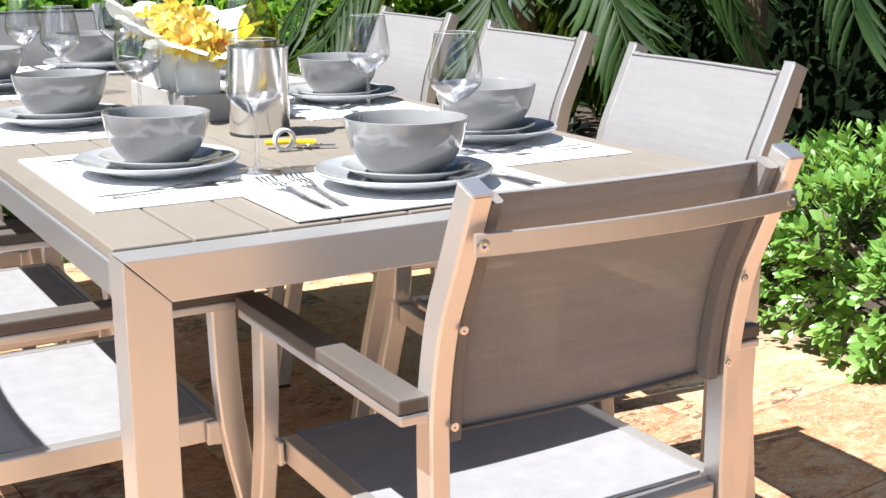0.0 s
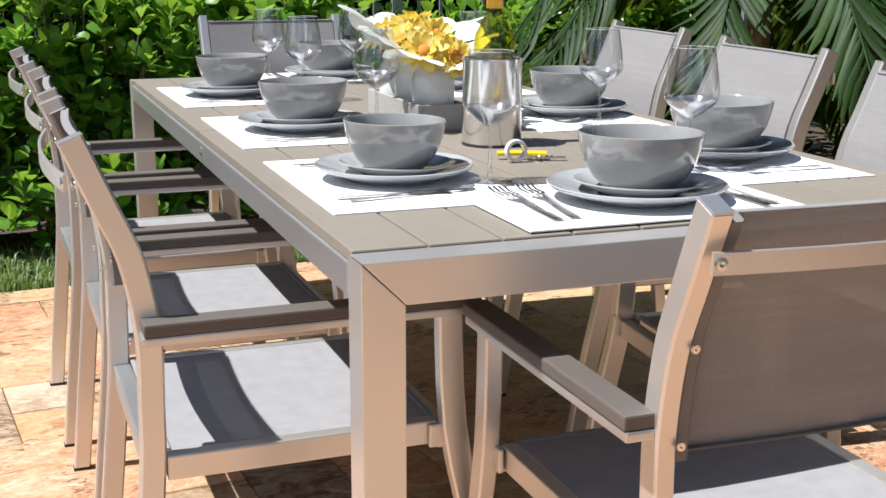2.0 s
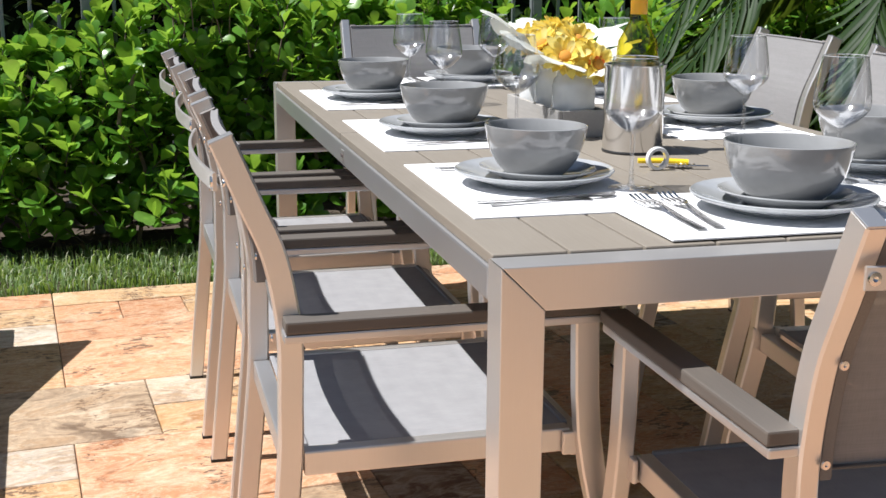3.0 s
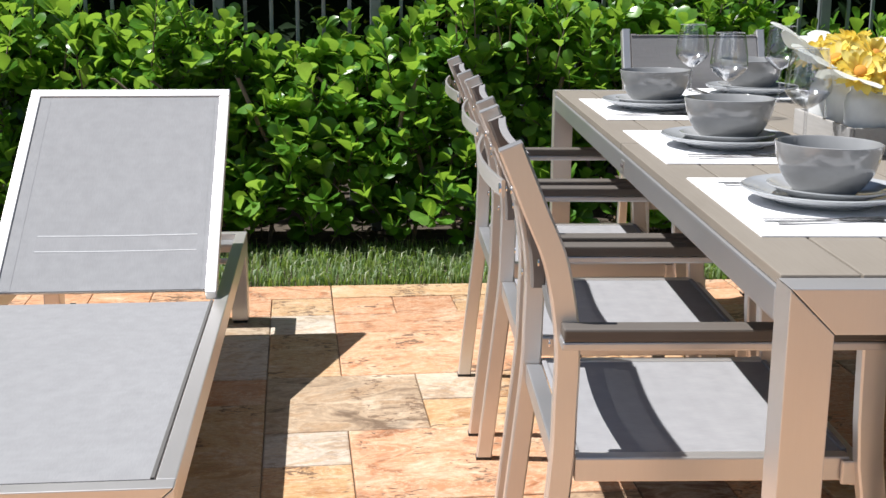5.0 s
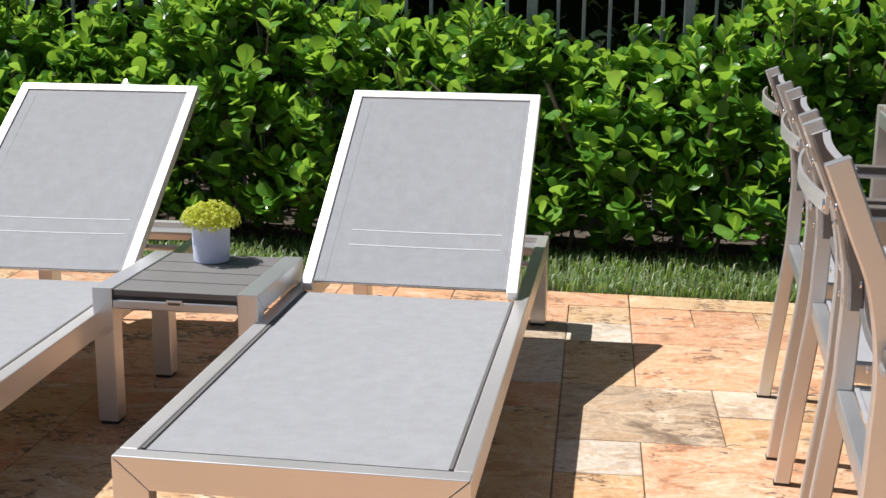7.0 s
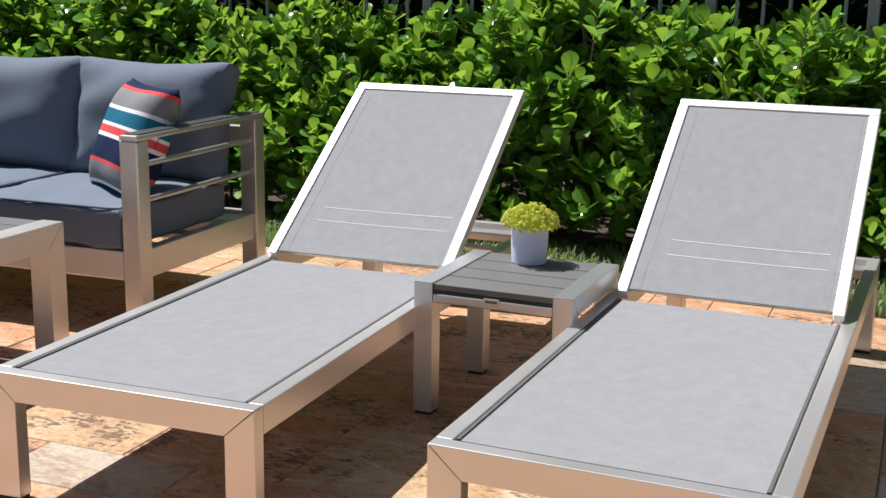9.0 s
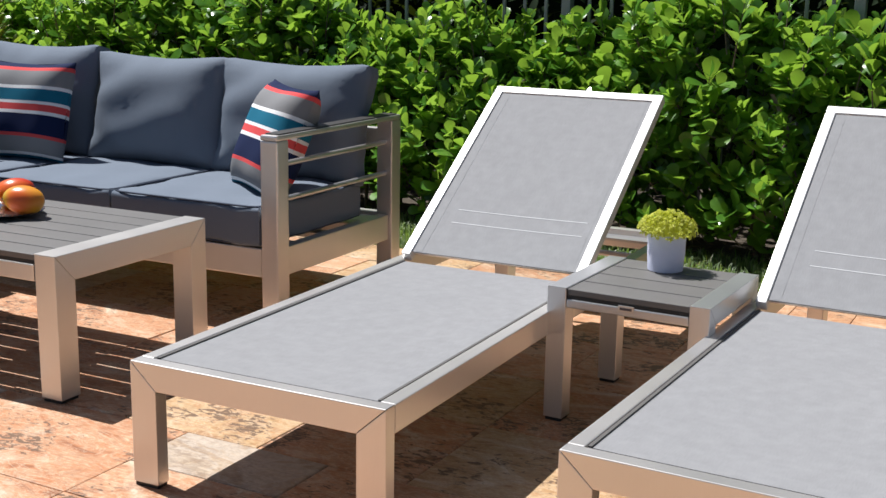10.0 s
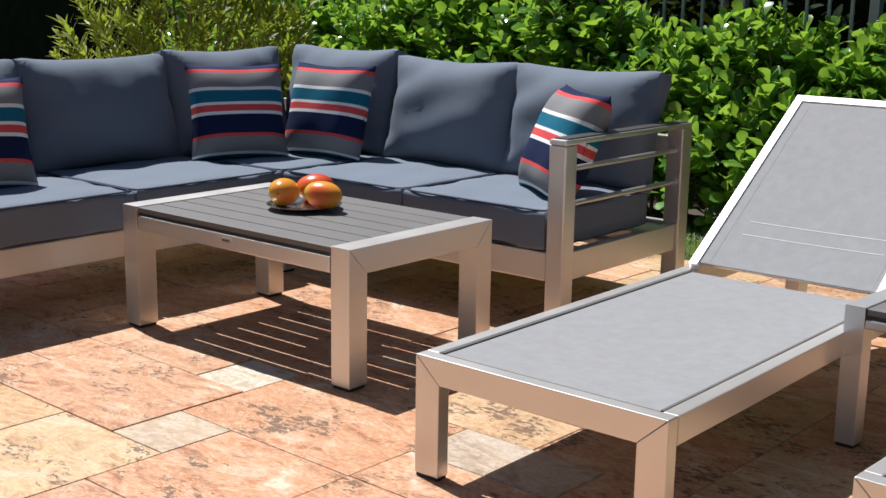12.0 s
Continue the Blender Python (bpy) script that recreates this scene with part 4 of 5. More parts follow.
# ---------------------------------------------------------------- wine bucket, bottle, flowers
bucket = thing("wine_bucket", "straight polished steel wine cooler holding a bottle", "wine cooler", at=pose(0.802, 2.207, TOP))
part("wall", lathe([(0, 0.004), (0.0475, 0.004), (0.052, 0.004), (0.0535, 0.007), (0.0535, 0.150), (0.0552, 0.153), (0.0552, 0.156), (0.0512, 0.156), (0.0505, 0.15), (0.0505, 0.01), (0, 0.01)], 56), STEEL, bucket, smooth=True)
part("base_ring", lathe([(0.044, 0), (0.0535, 0), (0.0545, 0.002), (0.0535, 0.0045), (0.044, 0.0045), (0.044, 0)], 56), BLACK, bucket, "black rubber base ring", True)
bottle = thing("wine_bottle", "amber-green wine bottle with a yellow foil neck, standing in the cooler", "bottle", at=pose(0.806, 2.210, TOP + 0.0105))
part("glass", lathe([(0, 0.0), (0.034, 0.0), (0.0365, 0.004), (0.0365, 0.168), (0.034, 0.186), (0.023, 0.206), (0.0155, 0.222), (0.014, 0.234)], 40), BOTTLE_GLASS, bottle, smooth=True)
part("capsule", lathe([(0.0142, 0.2315), (0.0148, 0.232), (0.0146, 0.285), (0.0152, 0.286), (0.0152, 0.298), (0.0142, 0.3), (0, 0.3)], 28), CAPSULE, bottle, "yellow-orange foil capsule", True)
part("label_sheet", lathe([(0.0368, 0.05), (0.0370, 0.05), (0.0370, 0.13), (0.0368, 0.13)], 40), WHITE_GLAZE, bottle, "plain pale paper band", True)

opener = thing("corkscrew", "yellow waiter's corkscrew with a white ring, lying open", "corkscrew", at=pose(0.778, 2.02, TOP, 0, 0, -12) @ Matrix.Diagonal((0.86, 0.86, 0.86, 1)))
part("handle", sweep(smooth_path([(-0.045, 0.02, 0.012), (0.0, 0.015, 0.013), (0.05, 0.005, 0.012)], 5), 0.009, 0.015, (0, 0, 1), 0.003), YELLOW, opener)
part("lever", bar((0.01, 0.0, 0.006), (0.085, -0.012, 0.006), 0.010, 0.004, 0.001), STEEL, opener)
part("worm", sweep([(0.02 + 0.0011 * k, -0.012 + 0.003 * math.cos(k * 0.8), 0.008 + 0.003 * math.sin(k * 0.8)) for k in range(40)], 0.0018, 0.0018, (0, 0, 1), 0.0004), CUTLERY, opener)
part("ring", lathe([(0.0155, -0.007), (0.021, -0.007), (0.0225, -0.004), (0.0225, 0.004), (0.021, 0.007), (0.0155, 0.007), (0.0155, -0.007)], 36), WHITE_GLAZE, opener, "white ceramic ring", True, pose(-0.016, -0.02, 0.0226, 90, 0, 10))

planter = thing("flower_planter", "weathered grey wooden tray with white jars of flowers", "planter", at=pose(0.778, 2.555, TOP))
part("tray_side", box(-0.052, -0.044, -0.165, 0.165, 0, 0.052, 0.002), GREY_WOOD, planter)
part("tray_side", box(0.044, 0.052, -0.165, 0.165, 0, 0.052, 0.002), GREY_WOOD, planter)
part("tray_end", box(-0.0435, 0.0435, -0.165, -0.157, 0, 0.052, 0.002), GREY_WOOD, planter)
part("tray_end", box(-0.0435, 0.0435, 0.157, 0.165, 0, 0.052, 0.002), GREY_WOOD, planter)
part("tray_base", box(-0.0435, 0.0435, -0.1565, 0.1565, 0.001, 0.008, 0.001), GREY_WOOD, planter)
for y in (-0.105, 0.0, 0.105):
    part("jar", lathe([(0, 0.009), (0.036, 0.009), (0.041, 0.014), (0.0425, 0.03), (0.0425, 0.095), (0.039, 0.108), (0.034, 0.113), (0.034, 0.13), (0.036, 0.131), (0.036, 0.134), (0.0325, 0.134), (0.0325, 0.112), (0, 0.11)], 40), WHITE_GLAZE, planter, "white glazed jar", True, pose(0, y, 0))


def petal_fan(n, r0, r1, width, tilt, lift, seed):
    rnd = random.Random(seed)
    vs, fs = [], []
    for k in range(n):
        a = 2 * math.pi * k / n + rnd.uniform(-0.12, 0.12)
        t = tilt + rnd.uniform(-0.15, 0.15)
        L = r1 * rnd.uniform(0.85, 1.1)
        d, s = Vector((math.cos(a), math.sin(a), 0)), Vector((-math.sin(a), math.cos(a), 0))
        i = len(vs)
        for f, w, h in ((0, 0.25, 0), (0.3, 0.8, 0.15), (0.65, 1.0, 0.22), (0.9, 0.6, 0.12), (1.0, 0.05, 0.02)):
            p = d * (r0 + (L - r0) * f) * math.cos(t) + Vector((0, 0, (L * f) * math.sin(t) - lift * f * f))
            for q in (-1, 0, 1):
                vs.append(p + s * q * w * width / 2 + Vector((0, 0, (0.0025 if q else -0.0015))))
        for row in range(4):
            for q in range(2):
                z = i + row * 3 + q
                fs.append((z, z + 1, z + 4, z + 3))
    return vs, fs


for n, (x, y, z, rx, ry, r) in enumerate(((-0.02, -0.115, 0.178, 45, -22, 0.055), (0.018, -0.06, 0.205, 30, 25, 0.058), (-0.03, -0.02, 0.195, 20, -40, 0.055), (0.01, 0.03, 0.222, -8, 5, 0.06),
                                       (-0.025, 0.10, 0.20, -25, -30, 0.055), (0.035, 0.10, 0.19, -20, 45, 0.055), (0.03, -0.13, 0.165, 60, 30, 0.05))):
    z -= 0.030
    m = pose(x * 1.15, y, z, rx, ry, 0)
    vs, fs = petal_fan(17, 0.006, r * 1.02, 0.020, 0.35, 0.012, n)
    v2, f2 = petal_fan(13, 0.006, r * 0.78, 0.017, 0.75, 0.007, n + 40)
    fs += [tuple(i + len(vs) for i in f) for f in f2]
    fl = part("flower", raw("flower", vs + v2, fs, PETAL), None, planter, "yellow silk sunflower", at=m)
    part("flower_heart", lathe([(0, 0.016), (0.008, 0.015), (0.013, 0.010), (0.014, 0.004), (0, 0.0)], 16), PALE_WARM, fl, smooth=True)
    part("stalk", rod((x * 0.5, y, 0.10), (x, y, z), 0.0025, n=6), HEDGE_LEAF_ONE, planter)


def lobed_leaf(seed, size):
    rnd = random.Random(seed)
    n = 26
    vs, fs = [Vector((0, 0, 0))], []
    for k in range(n + 1):
        a = -2.5 + 5.0 * k / n
        r = size * (0.62 + 0.38 * abs(math.cos(a * 2.6))) * (1 - 0.18 * abs(a) / 2.5) * rnd.uniform(0.93, 1.05)
        vs.append(Vector((r * math.sin(a), r * math.cos(a), 0.12 * r * math.sin(a * 2.6) - 0.25 * r * r / size)))
        if k:
            fs.append((0, k, k + 1))
    return vs, fs


for n, (x, y, z, rx, rz) in enumerate(((-0.085, -0.07, 0.20, 35, 100), (0.085, -0.09, 0.19, 30, -100), (-0.075, 0.10, 0.23, 40, 70), (0.07, 0.13, 0.215, 25, -50), (-0.10, 0.0, 0.225, 45, 95), (0.10, 0.0, 0.215, 35, -85), (-0.05, -0.15, 0.175, 20, 140), (0.06, -0.16, 0.165, 15, -140), (0.0, 0.17, 0.22, 30, 0))):
    vs, fs = lobed_leaf(n, 0.074)
    part("leaf", raw("leaf", vs, fs, WHITE_FOLIAGE), None, planter, "cream-white lobed foliage", at=pose(x * 0.9, y * 0.95, z - 0.03, rx, 8 * (n % 3 - 1), rz))
for n in range(7):
    part("berry", lathe([(0, -0.006), (0.0045, -0.004), (0.0062, 0), (0.0045, 0.004), (0, 0.006)], 12), ORANGE, planter, "orange berry", True, pose(0.022 + 0.012 * (n % 3), -0.135 + 0.008 * (n // 3), 0.142 + 0.007 * (n % 2)))

# ---------------------------------------------------------------- potted plant on the side table
pot = thing("potted_plant", "lime-green flower cushion in a pale lilac pot", "plant", at=pose(-1.375, 3.075, 0.343) @ Matrix.Diagonal((1.12, 1.12, 1.0, 1)))
part("pot", lathe([(0, 0.002), (0.037, 0.0), (0.041, 0.002), (0.0435, 0.05), (0.0445, 0.098), (0.0445, 0.1), (0.041, 0.1), (0.040, 0.088), (0, 0.086)], 44), POT_BLUE, pot, smooth=True)
rnd = random.Random(5)
vs, fs = [], []
for k in range(520):
    a, h = rnd.uniform(0, 2 * math.pi), rnd.uniform(-0.25, 1)
    rr = 0.064 * rnd.uniform(0.8, 1.08)
    c = Vector((rr * math.sqrt(max(0, 1 - h * h)) * math.cos(a), rr * math.sqrt(max(0, 1 - h * h)) * math.sin(a), 0.108 + 0.048 * h * rnd.uniform(0.85, 1.1)))
    n = Vector((c.x, c.y, c.z - 0.10)).normalized()
    q = n.to_track_quat("Z", "Y").to_matrix()
    sz, i = rnd.uniform(0.004, 0.0085), len(vs)
    vs.append(c + n * 0.003)
    for j in range(5):
        b2 = 2 * math.pi * j / 5 + k
        vs.append(c + q @ Vector((sz * math.cos(b2), sz * math.sin(b2), rnd.uniform(-0.002, 0.003))))
        vs.append(c + q @ Vector((sz * 0.5 * math.cos(b2 + 0.63), sz * 0.5 * math.sin(b2 + 0.63), 0)))
    for j in range(10):
        fs.append((i, i + 1 + j, i + 1 + (j + 1) % 10))
part("flower_head", raw("flower_head", vs, fs, SEDUM, False), None, pot, "dense lime-green flower cushion")["kind"] = "stuff"
part("core", lathe([(0, 0.087), (0.038, 0.09), (0.05, 0.105), (0.045, 0.13), (0, 0.145)], 20), SEDUM, pot, smooth=True)

# ---------------------------------------------------------------- fruit on the coffee table
dish = new("fruit_dish", finish("fruit_dish", lathe([(0, 0.001), (0.05, 0.001), (0.055, 0.0), (0.06, 0.003), (0.098, 0.010), (0.114, 0.0155), (0.115, 0.017), (0.112, 0.017), (0.09, 0.012), (0.06, 0.0055), (0, 0.0045)], 48), STEEL, True))
tagged(dish, "hammered silver metal dish holding three mangoes", "dish")
dish.matrix_basis = pose(-3.14, 2.375, 0.384)


def mango(m, seed, label):
    b = bmesh.new()
    bmesh.ops.create_uvsphere(b, u_segments=28, v_segments=18, radius=1)
    for v in b.verts:
        x, y, z = v.co
        v.co = Vector((x * 0.056 * (1 + 0.10 * z), y * 0.044 + 0.006 * x * x, z * 0.041 + 0.004 * x))
    ob = new("mango", finish("mango", b, MANGO, True))
    tagged(ob, label, "fruit", "mangoes")
    part("stem", rod((0.054, 0.006, 0.004), (0.06, 0.0065, 0.005), 0.0025, n=8), BARK, ob)
    ob.matrix_basis = m


BIG = Matrix.Diagonal((1.04, 1.04, 1.04, 1))
mango(pose(-3.188, 2.333, 0.384 + 0.0495, 0, 0, 300) @ BIG, 1, "ripe red and orange mango lying on a dish")
mango(pose(-3.065, 2.392, 0.384 + 0.0495, 0, 0, 215) @ BIG, 2, "ripe orange and yellow-green mango lying on a dish")
mango(pose(-3.185, 2.450, 0.384 + 0.0515, 0, 0, 50) @ BIG, 3, "ripe yellow-orange mango at the back of a dish")


# ---------------------------------------------------------------- hedge, lawn, fence, shrubs
def leaf_shape(kind):
    """Outline rows of a leaf along +y: (y, half width, lift)."""
    return {"round": ((0.0, 0.03, 0.0), (0.22, 0.12, 0.02), (0.5, 0.24, 0.05), (0.75, 0.31, 0.05), (0.92, 0.22, 0.02), (1.0, 0.04, 0.0)),
            "oval": ((0.0, 0.04, 0.0), (0.3, 0.19, 0.04), (0.6, 0.22, 0.05), (0.85, 0.12, 0.02), (1.0, 0.02, -0.02)),
            "lance": ((0.0, 0.03, 0.0), (0.35, 0.11, 0.03), (0.68, 0.10, 0.02), (1.0, 0.012, -0.05)),
            "thin": ((0.0, 0.03, 0.0), (0.35, 0.075, 0.03), (0.7, 0.06, 0.02), (1.0, 0.01, -0.06))}[kind]


def add_leaf(vs, fs, p, d, up, size, kind, cup=0.25, wide=1.0):
    d = d.normalized()
    s = d.cross(up)
    s = s.normalized() if s.length > 1e-3 else Vector((1, 0, 0))
    n = s.cross(d)
    i = len(vs)
    rows = leaf_shape(kind)
    for y, w, h in rows:
        mid = p + d * (y * size) + n * (h * size)
        w *= wide
        vs.append(mid - s * (w * size) + n * (w * cup * size))
        vs.append(mid)
        vs.append(mid + s * (w * size) + n * (w * cup * size))
    for r in range(len(rows) - 1):
        for q in range(2):
            z = i + r * 3 + q
            fs.append((z, z + 1, z + 4, z + 3))


def twig_cluster(vs, fs, tv, tf, base, d, length, rnd, size, kind, pairs, single=None):
    """A twig with pairs of leaves, closest near the tip, ending in a rosette."""
    d = d.normalized()
    side = d.cross(Vector((0, 0, 1)))
    side = side.normalized() if side.length > 1e-3 else Vector((1, 0, 0))
    other = side.cross(d)
    tip = base + d * length
    i = len(tv)
    for p, r in ((base, 0.004), (tip, 0.0018)):
        for k in range(3):
            a = 2.1 * k
            tv.append(p + side * r * math.cos(a) + other * r * math.sin(a))
    for k in range(3):
        j = (k + 1) % 3
        tf.append((i + k, i + j, i + 3 + j, i + 3 + k))
    for k in range(pairs):
        f = 0.35 + 0.65 * k / max(1, pairs - 1)
        p = base + d * length * f
        a0 = (k % 2) * 1.57 + rnd.uniform(-0.4, 0.4)
        for q in (0, math.pi):
            out = side * math.cos(a0 + q) + other * math.sin(a0 + q)
            spread = 0.95 - 0.45 * f
            ld = (d * (0.35 + 0.55 * f) + out * spread + Vector((0, 0, rnd.uniform(-0.25, 0.2)))).normalized()
            sz = size * rnd.uniform(0.65, 1.12) * (0.8 if k == pairs - 1 else 1)
            up = (d * 0.8 + Vector((rnd.uniform(-0.5, 0.5), rnd.uniform(-0.5, 0.5), 0.6)))
            if single is not None and rnd.random() < 0.5 and len(single) < 300:
                single.append((p, ld, up, sz))
            else:
                add_leaf(vs, fs, p, ld, up, sz, kind, rnd.uniform(-0.02, 0.16), rnd.uniform(0.95, 1.18))


rnd = random.Random(11)
vs, fs, tv, tf, singles = [], [], [], [], []
x = -7.6
while x < 3.3:
    y0 = edge_y(x) + 0.60
    crest = 0.76 + 0.10 / (1 + math.exp(4 * (x + 3.6))) + 0.10 * math.sin(x * 2.3) + 0.07 * math.sin(x * 5.7 + 1) + 0.04 * math.sin(x * 11)
    for k in range(13):
        h = 0.02 + (crest + 0.06) * ((k + rnd.random()) / 13)
        depth = rnd.uniform(-0.02, 0.34) if h < crest * 0.82 else rnd.uniform(0.02, 0.36)
        bulge = 0.10 * math.sin(min(1, h / crest) * 2.6) + 0.05 * math.sin(x * 4 + h * 6)
        base = Vector((x + rnd.uniform(-0.05, 0.05), y0 + depth * (1 - 0.3 * h / crest) - 0.7 * bulge - 0.09 + 0.40 * h / crest, h))
        d = Vector((rnd.uniform(-0.5, 0.5), rnd.uniform(-0.9, 0.05), rnd.uniform(0.25, 1.0)))
        pick = singles if (-1.6 < x < 0.4 and depth < 0.05) else None
        twig_cluster(vs, fs, tv, tf, base, d, rnd.uniform(0.07, 0.16), rnd, rnd.uniform(0.076, 0.112), "round", rnd.choice((3, 4, 4, 5)), pick)
    if rnd.random() < 0.42 * (0.6 + 0.6 * math.sin(x * 3.1 + 0.7)):       # a shoot that rises above the rest
        base = Vector((x, y0 + rnd.uniform(0.0, 0.3), crest - 0.08))
        twig_cluster(vs, fs, tv, tf, base, Vector((rnd.uniform(-0.25, 0.25), rnd.uniform(-0.25, 0.1), 1)), rnd.uniform(0.16, 0.34), rnd, 0.085, "round", 6)
    x += 0.036
hedge = thing("hedge", "dense clipped hedge of glossy rounded green leaves", "hedge", at=pose(0, 0, 0))
st = part("foliage", raw("foliage", vs, fs, HEDGE_LEAF), None, hedge, "glossy rounded bright green leaves")
st["kind"] = "stuff"
part("brushwood", raw("brushwood", tv, tf, BARK), None, hedge, "thin brown twigs")["kind"] = "stuff"
lv, lf = [], []
add_leaf(lv, lf, Vector((0, 0, 0)), Vector((0, 1, 0)), Vector((0, 0, 1)), 1.0, "round", 0.2)
leaf_mesh = raw("leaf", lv, lf, HEDGE_LEAF_ONE)
for p, d, up, sz in singles:
    s = d.cross(up).normalized()
    n = s.cross(d)
    m = Matrix((s * sz, d * sz, n * sz)).transposed().to_4x4()
    m.translation = p
    part("leaf", leaf_mesh, None, hedge, at=m)
for k in range(38):
    x = -7.4 + k * 0.28 + rnd.uniform(-0.08, 0.08)
    y = edge_y(x) + 0.72 + rnd.uniform(-0.06, 0.08)
    pts = [(x, y, -0.03), (x + rnd.uniform(-0.05, 0.05), y, 0.3), (x + rnd.uniform(-0.1, 0.1), y + rnd.uniform(-0.05, 0.05), 0.48), (x + rnd.uniform(-0.14, 0.14), y, 0.66)]
    part("stem", sweep(smooth_path(pts, 4), 0.017, 0.017, (1, 0, 0), 0.004), BARK, hedge)

# leaf litter and mulch under the hedge
vs, fs = [], []
for k in range(1600):
    x = rnd.uniform(-7.5, 3.3)
    y = edge_y(x) + rnd.uniform(0.40, 1.1)
    add_leaf(vs, fs, Vector((x, y, -0.015 + rnd.uniform(0, 0.015))), Vector((rnd.uniform(-1, 1), rnd.uniform(-1, 1), rnd.uniform(-0.2, 0.3))), Vector((rnd.uniform(-0.4, 0.4), rnd.uniform(-0.4, 0.4), 1)), rnd.uniform(0.025, 0.055), "oval")
LITTER = leafy("dry_leaf_litter", [(0.0, (0.07, 0.045, 0.025)), (0.5, (0.16, 0.105, 0.06)), (1.0, (0.30, 0.22, 0.14))], 0.1, 0.8)
tagged(new("leaf_litter", raw("leaf_litter", vs, fs, LITTER)), "dry brown fallen leaves on the soil under the hedge", "leaf litter", kind="stuff")

# lawn strip
r2 = np.random.RandomState(4)
N = 34000
gx = r2.uniform(-7.6, 3.4, N)
gy = 4.322 + EDGE * gx + 0.012 + 0.58 * r2.uniform(0, 1, N) ** 1.25
keep = np.sin(gx * 9 + 2 * np.sin(gy * 7)) * np.sin(gy * 11 + gx * 3) > -0.78
gx, gy = gx[keep], gy[keep]
N = len(gx)
ang, tall = r2.uniform(0, 2 * np.pi, N), r2.uniform(0.02, 0.062, N)
lean = r2.uniform(0.2, 1.35, N) * tall
wid = r2.uniform(0.0016, 0.0034, N)
dx, dy = np.cos(ang), np.sin(ang)
ba = np.stack([gx, gy, np.full(N, -0.025)], 1)
sd = np.stack([-dy * wid, dx * wid, np.zeros(N)], 1)
mid = ba + np.stack([dx * lean * 0.3, dy * lean * 0.3, tall * 0.62 + 0.02], 1)
tip = ba + np.stack([dx * lean, dy * lean, tall + 0.02 - lean * 0.25], 1)
V = np.stack([ba - sd, ba + sd, mid + sd * 0.8, mid - sd * 0.8, tip], 1).reshape(-1, 3)
F = []
for k in range(N):
    i = 5 * k
    F += [(i, i + 1, i + 2, i + 3), (i + 3, i + 2, i + 4)]
tagged(new("grass", raw("grass", V.tolist(), F, GRASS)), "uneven green lawn strip with some dry blades", "grass", kind="stuff")

# fence
fence = thing("fence", "tall grey metal picket fence behind the hedge", "fence", at=pose(0, edge_y(0) + 1.06, -0.03, 0, 0, math.degrees(math.atan(EDGE))))
k = 0
x = -8.0
while x < 4.2:
    if k % 6 == 0:
        part("post", box(x - 0.022, x + 0.022, -0.022, 0.022, 0, 1.55, 0.003), FENCE_METAL, fence)
    else:
        part("picket", box(x - 0.0075, x + 0.0075, -0.006, 0.006, 0.09, 1.5, 0.002), FENCE_METAL, fence)
    x += 0.108
    k += 1
for z in (0.12, 1.42):
    part("rail", box(-8.0, 4.2, -0.018, -0.0065, z - 0.016, z + 0.016, 0.002), FENCE_METAL, fence)

# growth beyond the fence, deep shade put into its leaf colour
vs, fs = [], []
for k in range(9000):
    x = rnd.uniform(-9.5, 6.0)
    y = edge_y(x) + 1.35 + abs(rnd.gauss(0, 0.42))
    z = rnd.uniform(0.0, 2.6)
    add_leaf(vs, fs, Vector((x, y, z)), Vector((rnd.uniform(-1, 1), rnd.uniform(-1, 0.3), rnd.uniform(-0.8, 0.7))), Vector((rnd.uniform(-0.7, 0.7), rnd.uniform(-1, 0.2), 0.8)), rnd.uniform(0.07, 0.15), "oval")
tagged(new("shaded_shrubs", raw("shaded_shrubs", vs, fs, SHADE_TONED_LEAF)), "shrubs standing beyond the fence, shade put into their leaf colour", "shrubs", kind="stuff")
# plain wall behind the shrubs, their deep shade painted as near-black green
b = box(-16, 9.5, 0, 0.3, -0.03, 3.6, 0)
PAINTED_SHADE = plain("painted_shade_green", (0.008, 0.014, 0.006), 0.95, 0, 0.5, 6)
PAINTED_SHADE.node_tree.nodes["Principled BSDF"].inputs["Specular IOR Level"].default_value = 0.03
back = new("backdrop", finish("backdrop", b, PAINTED_SHADE))
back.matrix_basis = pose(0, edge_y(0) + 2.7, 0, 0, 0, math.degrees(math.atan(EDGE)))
tagged(back, "plain wall beyond the fence, coloured as deeply shaded greenery", "backdrop", kind="structure")


# palm at the far corner
def palm_frond(root, d, length, droop, seed, leaflets=34):
    rnd = random.Random(seed)
    vs, fs = [], []
    d = d.normalized()
    pts = []
    for k in range(leaflets + 1):
        t = k / leaflets
        pts.append(root + d * length * t + Vector((0, 0, -droop * t * t)))
    side = d.cross(Vector((0, 0, 1))).normalized()
    for k in range(2, leaflets + 1):
        t = k / leaflets
        along = (pts[k] - pts[k - 1]).normalized()
        for s in (-1, 1):
            ld = (along * 0.75 + side * s * (0.75 - 0.35 * t) + Vector((0, 0, -0.28 + rnd.uniform(-0.15, 0.12)))).normalized()
            size = length * 0.36 * (1 - 0.55 * abs(t - 0.4)) * rnd.uniform(0.85, 1.1)
            add_leaf(vs, fs, pts[k], ld, along.cross(ld) * s + Vector((0, 0, 0.5)), size, "thin", 0.5, 0.62)
    return vs, fs, pts


